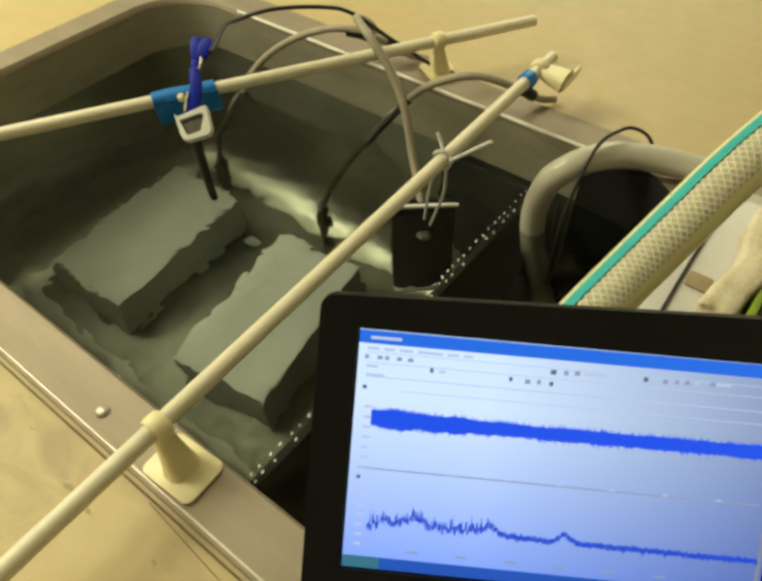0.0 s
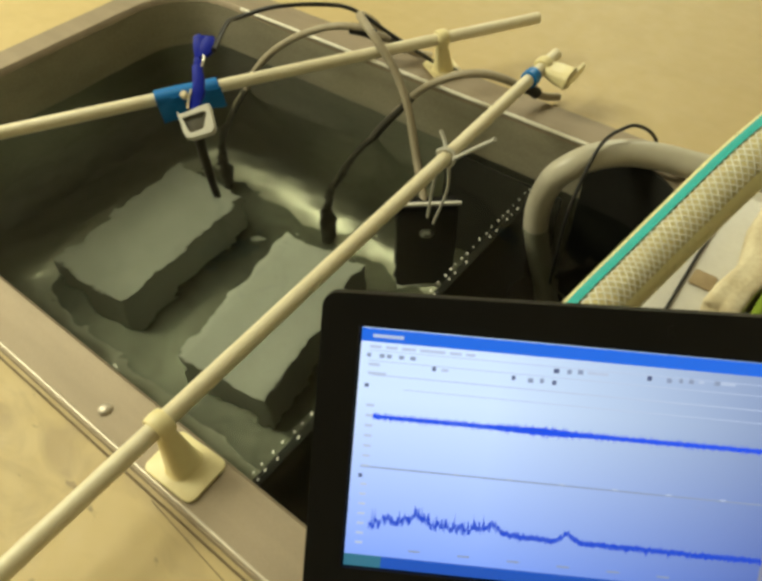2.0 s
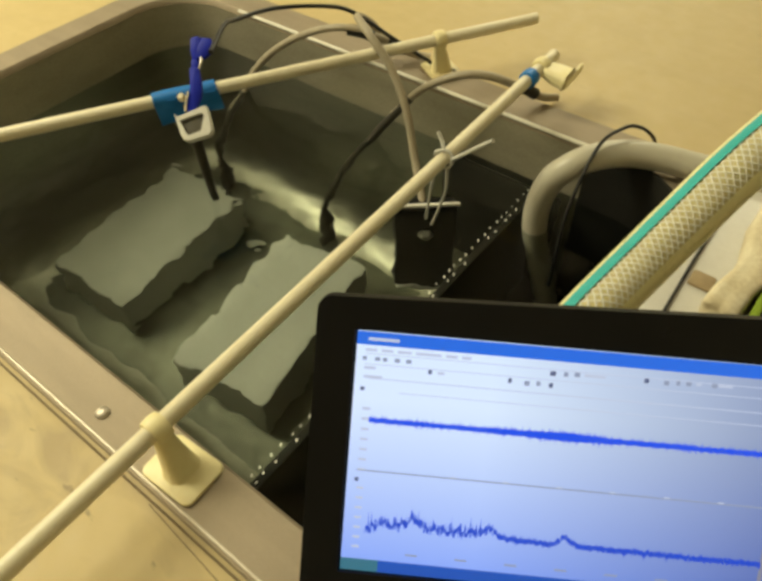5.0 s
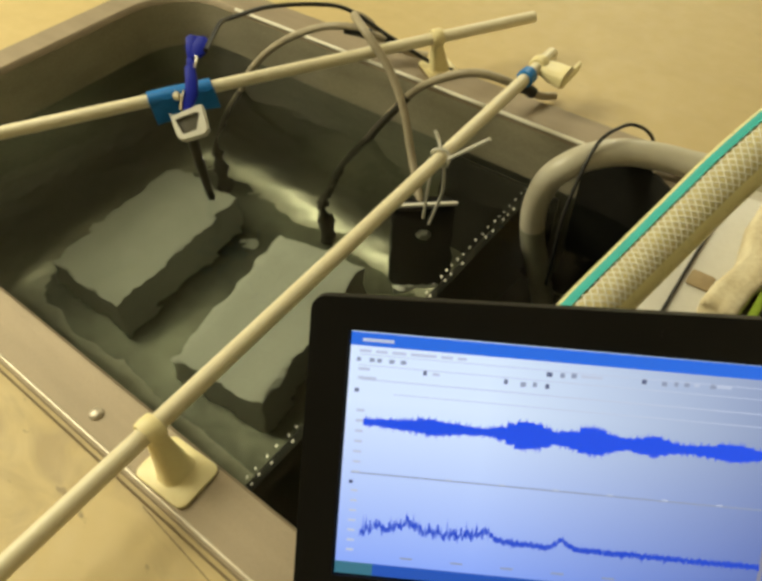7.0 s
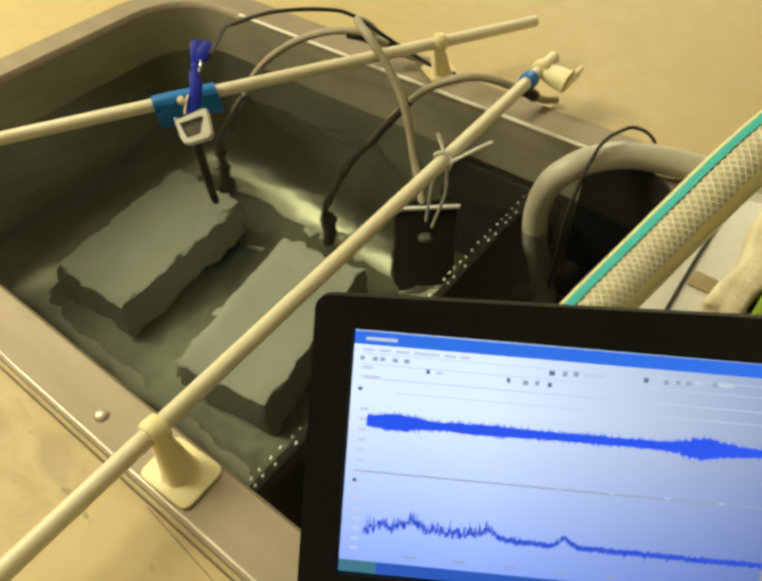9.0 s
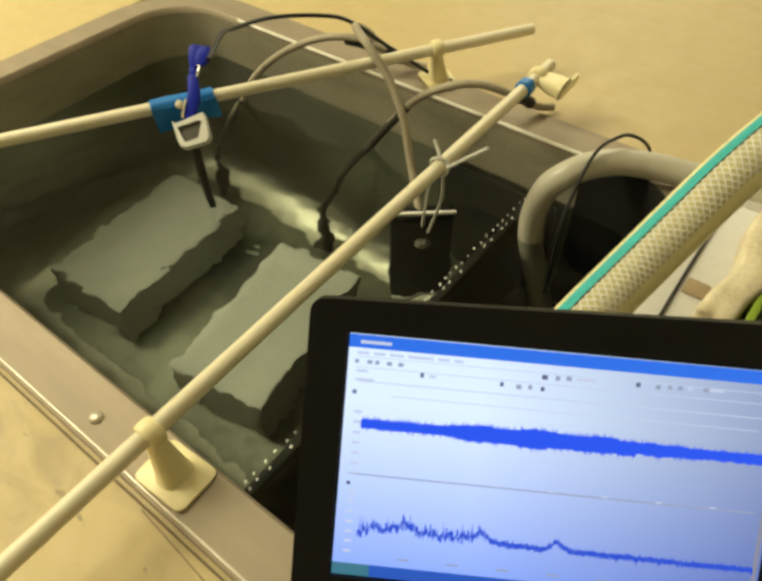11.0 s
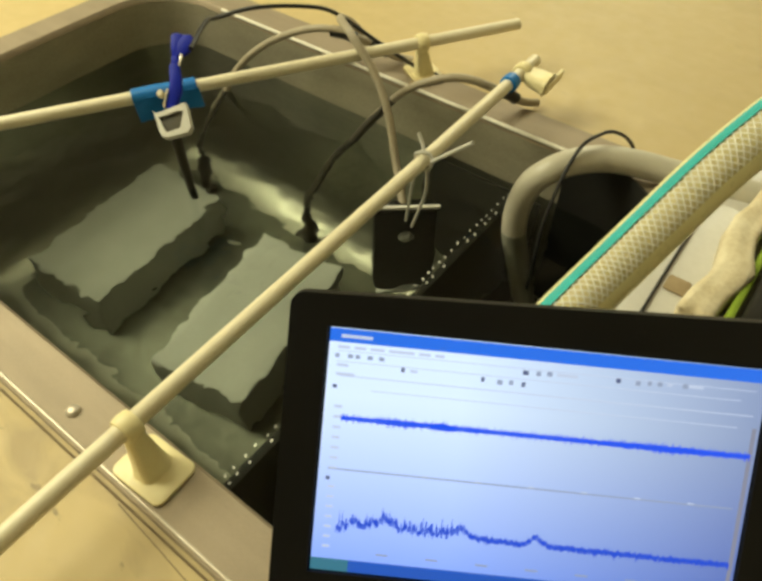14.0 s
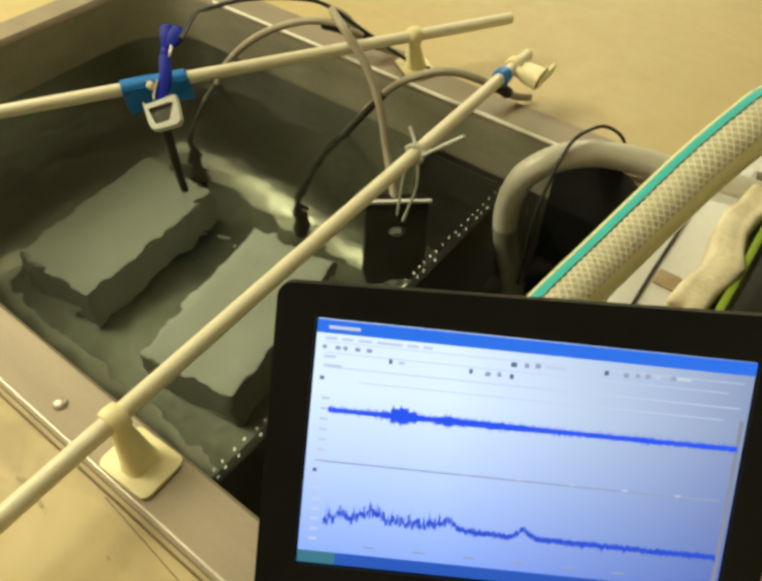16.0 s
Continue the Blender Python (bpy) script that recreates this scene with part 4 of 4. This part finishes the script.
def build_traces(scr):
    """Upper trace: columns of short bars that spread apart as the signal swells. Lower trace: a spectrum line with quivering peaks."""
    w = (TRACE_X1 - TRACE_X0) / COLS
    rnd = random.Random(6)
    shapes = []
    for v in range(24):
        tall, power, core = (2.0, 2.2, 0.9) if v < 14 else (3.4, 1.3, 0.5)
        bm = bmesh.new()
        prev = None
        for c in range(11):
            x = (-0.5 + c / 10) * w
            q = [bm.verts.new((x, sign * HALF * ((0.7 + tall * rnd.random() ** power) if c % 2 else core + 0.3 * rnd.random()), 0)) for sign in (-1, 1)]
            if prev:
                bm.faces.new((prev[0], q[0], q[1], prev[1]))
            prev = q
        ob = part("trace_piece", bm, INK, scr, "", False)
        shapes.append(ob.data)
        BARS.append((ob, v, 0 if v >= 14 else 1))
    for i in range(COLS):
        for k in range(LAYERS):
            if (k == 1 and i < 14) or (k == 0 and 14 <= i < 24):
                continue
            ob = new("trace_piece", shapes[14 + (i * 3 + k) % 10 if k in (0, LAYERS - 1) else (i * 3 + k * 5) % 14])
            ob.parent = scr
            BARS.append((ob, i, k))
    rnd = random.Random(12)
    bm = bmesh.new()
    prev = None
    M = 560
    for i in range(M + 1):
        f = i / M
        x = SPEC_X0 + (SPEC_X1 - SPEC_X0) * f
        base = SPEC_TOP(x)
        nz = (0.0020 if f < 0.33 else 0.0011 if f < 0.37 else 0.0007) * rnd.uniform(-1, 1)
        up, down = rnd.uniform(0.0007, 0.0018), rnd.uniform(0.0007, 0.0018)
        if f < 0.33 and rnd.random() < 0.08:
            up += rnd.uniform(0.0015, 0.006) * (1.25 - f * 2)
        if rnd.random() < 0.04:
            down += rnd.uniform(0.0008, 0.002)
        q = [bm.verts.new((x, base + nz - down, 0.0003)), bm.verts.new((x, base + nz + up, 0.0003))]
        if prev:
            bm.faces.new((prev[0], q[0], q[1], prev[1]))
        prev = q
    part("spectrum_trace", bm, INKDARK, scr, "dark blue spectrum trace", False)
    for i in range(22):
        f = 0.01 + 0.31 * (i + rnd.random() * 0.6) / 22
        x = SPEC_X0 + (SPEC_X1 - SPEC_X0) * f
        ob = part("peak", box(-0.00035, 0.00035, -0.0022, 0.0022, 0, 0.0002), INKDARK, scr, "", False)
        ob.matrix_basis = pose(x, SPEC_TOP(x), 0.0005)
        PEAKS.append((ob, x, SPEC_TOP(x), i))


COLS, LAYERS, HALF = 46, 13, 0.00058
TRACE_X0, TRACE_X1, TRACE_Y = 0.0078, 0.1868, 0.0396
SPEC_X0, SPEC_X1 = 0.0100, 0.1860
PEAKS = []
SPEC = ((10, 90.3), (15, 89), (17, 87.2), (22, 88.5), (28, 86.5), (31.5, 83.6), (34, 85.2), (38, 87.5), (45, 88), (58, 87.8), (63, 86.5), (66, 84.6), (70, 88.6),
        (80, 89.3), (93, 89.9), (97, 87.8), (99.5, 85.2), (102, 87.7), (106, 89.4), (140, 89.6), (187, 89.6))


def SPEC_TOP(x):
    """Height of the spectrum line along its length, from the panel's top edge."""
    return -0.001 * float(np.interp(x * 1000, [a for a, _ in SPEC], [b for _, b in SPEC]))


build_laptop()
screen = build_screen()
build_traces(screen)


# ---------------------------------------------------------------- what moves
# time, resting half height, and swells (place along the trace, width, half height), in millimetres
SIGNAL = [
    (0.0, 3.3, [(0.06, 0.05, 1.3), (0.18, 0.08, 0.8)]), (0.25, 3.0, [(0.07, 0.06, 1.8), (0.5, 0.08, 0.6)]), (0.5, 2.8, [(0.08, 0.06, 2.4), (0.2, 0.10, 1.1), (0.65, 0.1, 0.4)]),
    (0.75, 2.6, [(0.2, 0.1, 0.8), (0.6, 0.1, 0.8)]), (1.0, 2.4, [(0.43, 0.05, 2.7), (0.55, 0.06, 1.2), (0.75, 0.12, 1.4)]), (1.25, 2.4, [(0.3, 0.08, 1.6), (0.8, 0.1, 1.2)]),
    (1.5, 2.3, [(0.27, 0.045, 2.7), (0.38, 0.035, 3.5), (0.51, 0.05, 3.5), (0.62, 0.04, 1.2), (0.9, 0.1, 0.8)]), (1.75, 1.0, [(0.4, 0.1, 0.9)]), (2.0, 0.85, [(0.42, 0.1, 0.8)]),
    (2.5, 0.8, [(0.85, 0.05, 0.6)]), (3.0, 0.9, [(0.1, 0.15, 0.7)]), (3.5, 0.85, [(0.06, 0.05, 0.6), (0.85, 0.04, 0.7)]), (4.0, 0.85, [(0.1, 0.1, 0.2)]),
    (4.6, 1.0, [(0.4, 0.1, 0.6)]), (5.4, 1.4, [(0.5, 0.08, 1.2)]), (6.3, 1.8, [(0.38, 0.06, 2.4), (0.2, 0.08, 0.8)]), (6.5, 1.9, [(0.08, 0.06, 1.4), (0.45, 0.07, 2.3), (0.68, 0.05, 0.8)]),
    (6.75, 1.8, [(0.2, 0.08, 1.2), (0.42, 0.06, 3.0), (0.6, 0.07, 1.8)]), (7.0, 1.7, [(0.17, 0.08, 1.6), (0.40, 0.055, 4.3), (0.555, 0.06, 3.7), (0.7, 0.05, 2.3), (0.88, 0.06, 2.0)]),
    (7.5, 1.7, [(0.06, 0.05, 1.1), (0.26, 0.055, 3.0), (0.435, 0.055, 4.9), (0.6, 0.08, 2.0), (0.86, 0.06, 1.8)]),
    (8.0, 1.7, [(0.06, 0.06, 2.1), (0.21, 0.05, 3.5), (0.37, 0.06, 5.2), (0.42, 0.025, 3.0), (0.54, 0.06, 2.2), (0.75, 0.2, 1.7)]), (8.5, 2.0, [(0.27, 0.07, 2.5), (0.45, 0.06, 2.9), (0.62, 0.05, 1.2), (0.8, 0.1, 1.2)]),
    (9.0, 2.1, [(0.07, 0.06, 1.5), (0.3, 0.1, 0.4), (0.82, 0.06, 2.2)]), (9.6, 2.2, [(0.4, 0.1, 1.4)]), (10.4, 2.4, [(0.5, 0.1, 1.4)]), (11.3, 2.6, [(0.3, 0.08, 1.6), (0.43, 0.05, 1.9), (0.65, 0.15, 1.5)]),
    (11.5, 2.6, [(0.15, 0.05, 2.5), (0.32, 0.05, 1.5), (0.42, 0.04, 1.7), (0.68, 0.12, 1.8), (0.85, 0.1, 1.0)]), (12.0, 2.8, [(0.05, 0.05, 1.2), (0.17, 0.05, 1.3), (0.55, 0.05, 1.0), (0.8, 0.12, 2.4)]),
    (12.5, 2.8, [(0.05, 0.06, 1.3), (0.13, 0.05, 1.1), (0.55, 0.05, 1.7), (0.72, 0.1, 1.7)]), (12.75, 1.3, [(0.5, 0.1, 0.6)]), (13.0, 0.9, [(0.18, 0.06, 0.5)]), (13.5, 1.0, [(0.08, 0.1, 0.5)]),
    (14.0, 0.95, [(0.15, 0.05, 0.5), (0.25, 0.03, 0.7), (0.8, 0.15, 0.5)]), (14.5, 1.0, [(0.3, 0.08, 0.8)]), (15.0, 0.75, [(0.1, 0.1, 0.7), (0.2, 0.02, 0.7)]),
    (15.5, 0.85, [(0.1, 0.08, 0.9), (0.2, 0.06, 0.5), (0.93, 0.04, 1.7)]), (16.0, 1.1, [(0.18, 0.03, 2.5), (0.29, 0.02, 1.2), (0.4, 0.1, 0.5)]),
]


def motions():
    rnd = random.Random(21)
    w = (TRACE_X1 - TRACE_X0) / COLS
    rough = [[(rnd.uniform(0.90, 1.09), rnd.uniform(0.90, 1.09)) for _ in range(COLS)] for _ in SIGNAL]
    for ob, i, k in BARS:
        rows = []
        f = (i + 0.5) / COLS
        for (t, rest, swells), r in zip(SIGNAL, rough):
            a = rest + 1.22 * sum(h * math.exp(-((f - c) / s) ** 2) for c, s, h in swells)
            f_k = 2 * k / (LAYERS - 1) - 1
            a = max(0.0, min(7.5, a * r[i][k * 2 > LAYERS] - 0.8)) * 0.001
            rows.append((t, pose(TRACE_X0 + (i + 0.5) * w, -TRACE_Y + 0.0008 * f + a * f_k, 0.0003 + 0.00001 * k)))
        walk(ob, rows)
    for ob, x, y, i in PEAKS:
        walk(ob, [(s * 0.5, pose(x, y + rnd.uniform(-0.0012, 0.0024), 0.0005)) for s in range(33)])
    rows = []
    for s in range(65):
        t = s * 0.25
        rows.append((t, pose(0.012 * math.sin(t * 2.6) + 0.003 * rnd.uniform(-1, 1), 0.011 * math.sin(t * 3.3 + 1) + 0.003 * rnd.uniform(-1, 1), WATER_Z + 0.0008 * math.sin(t * 5), 0, 0, 0)))
    walk(water, rows)


motions()
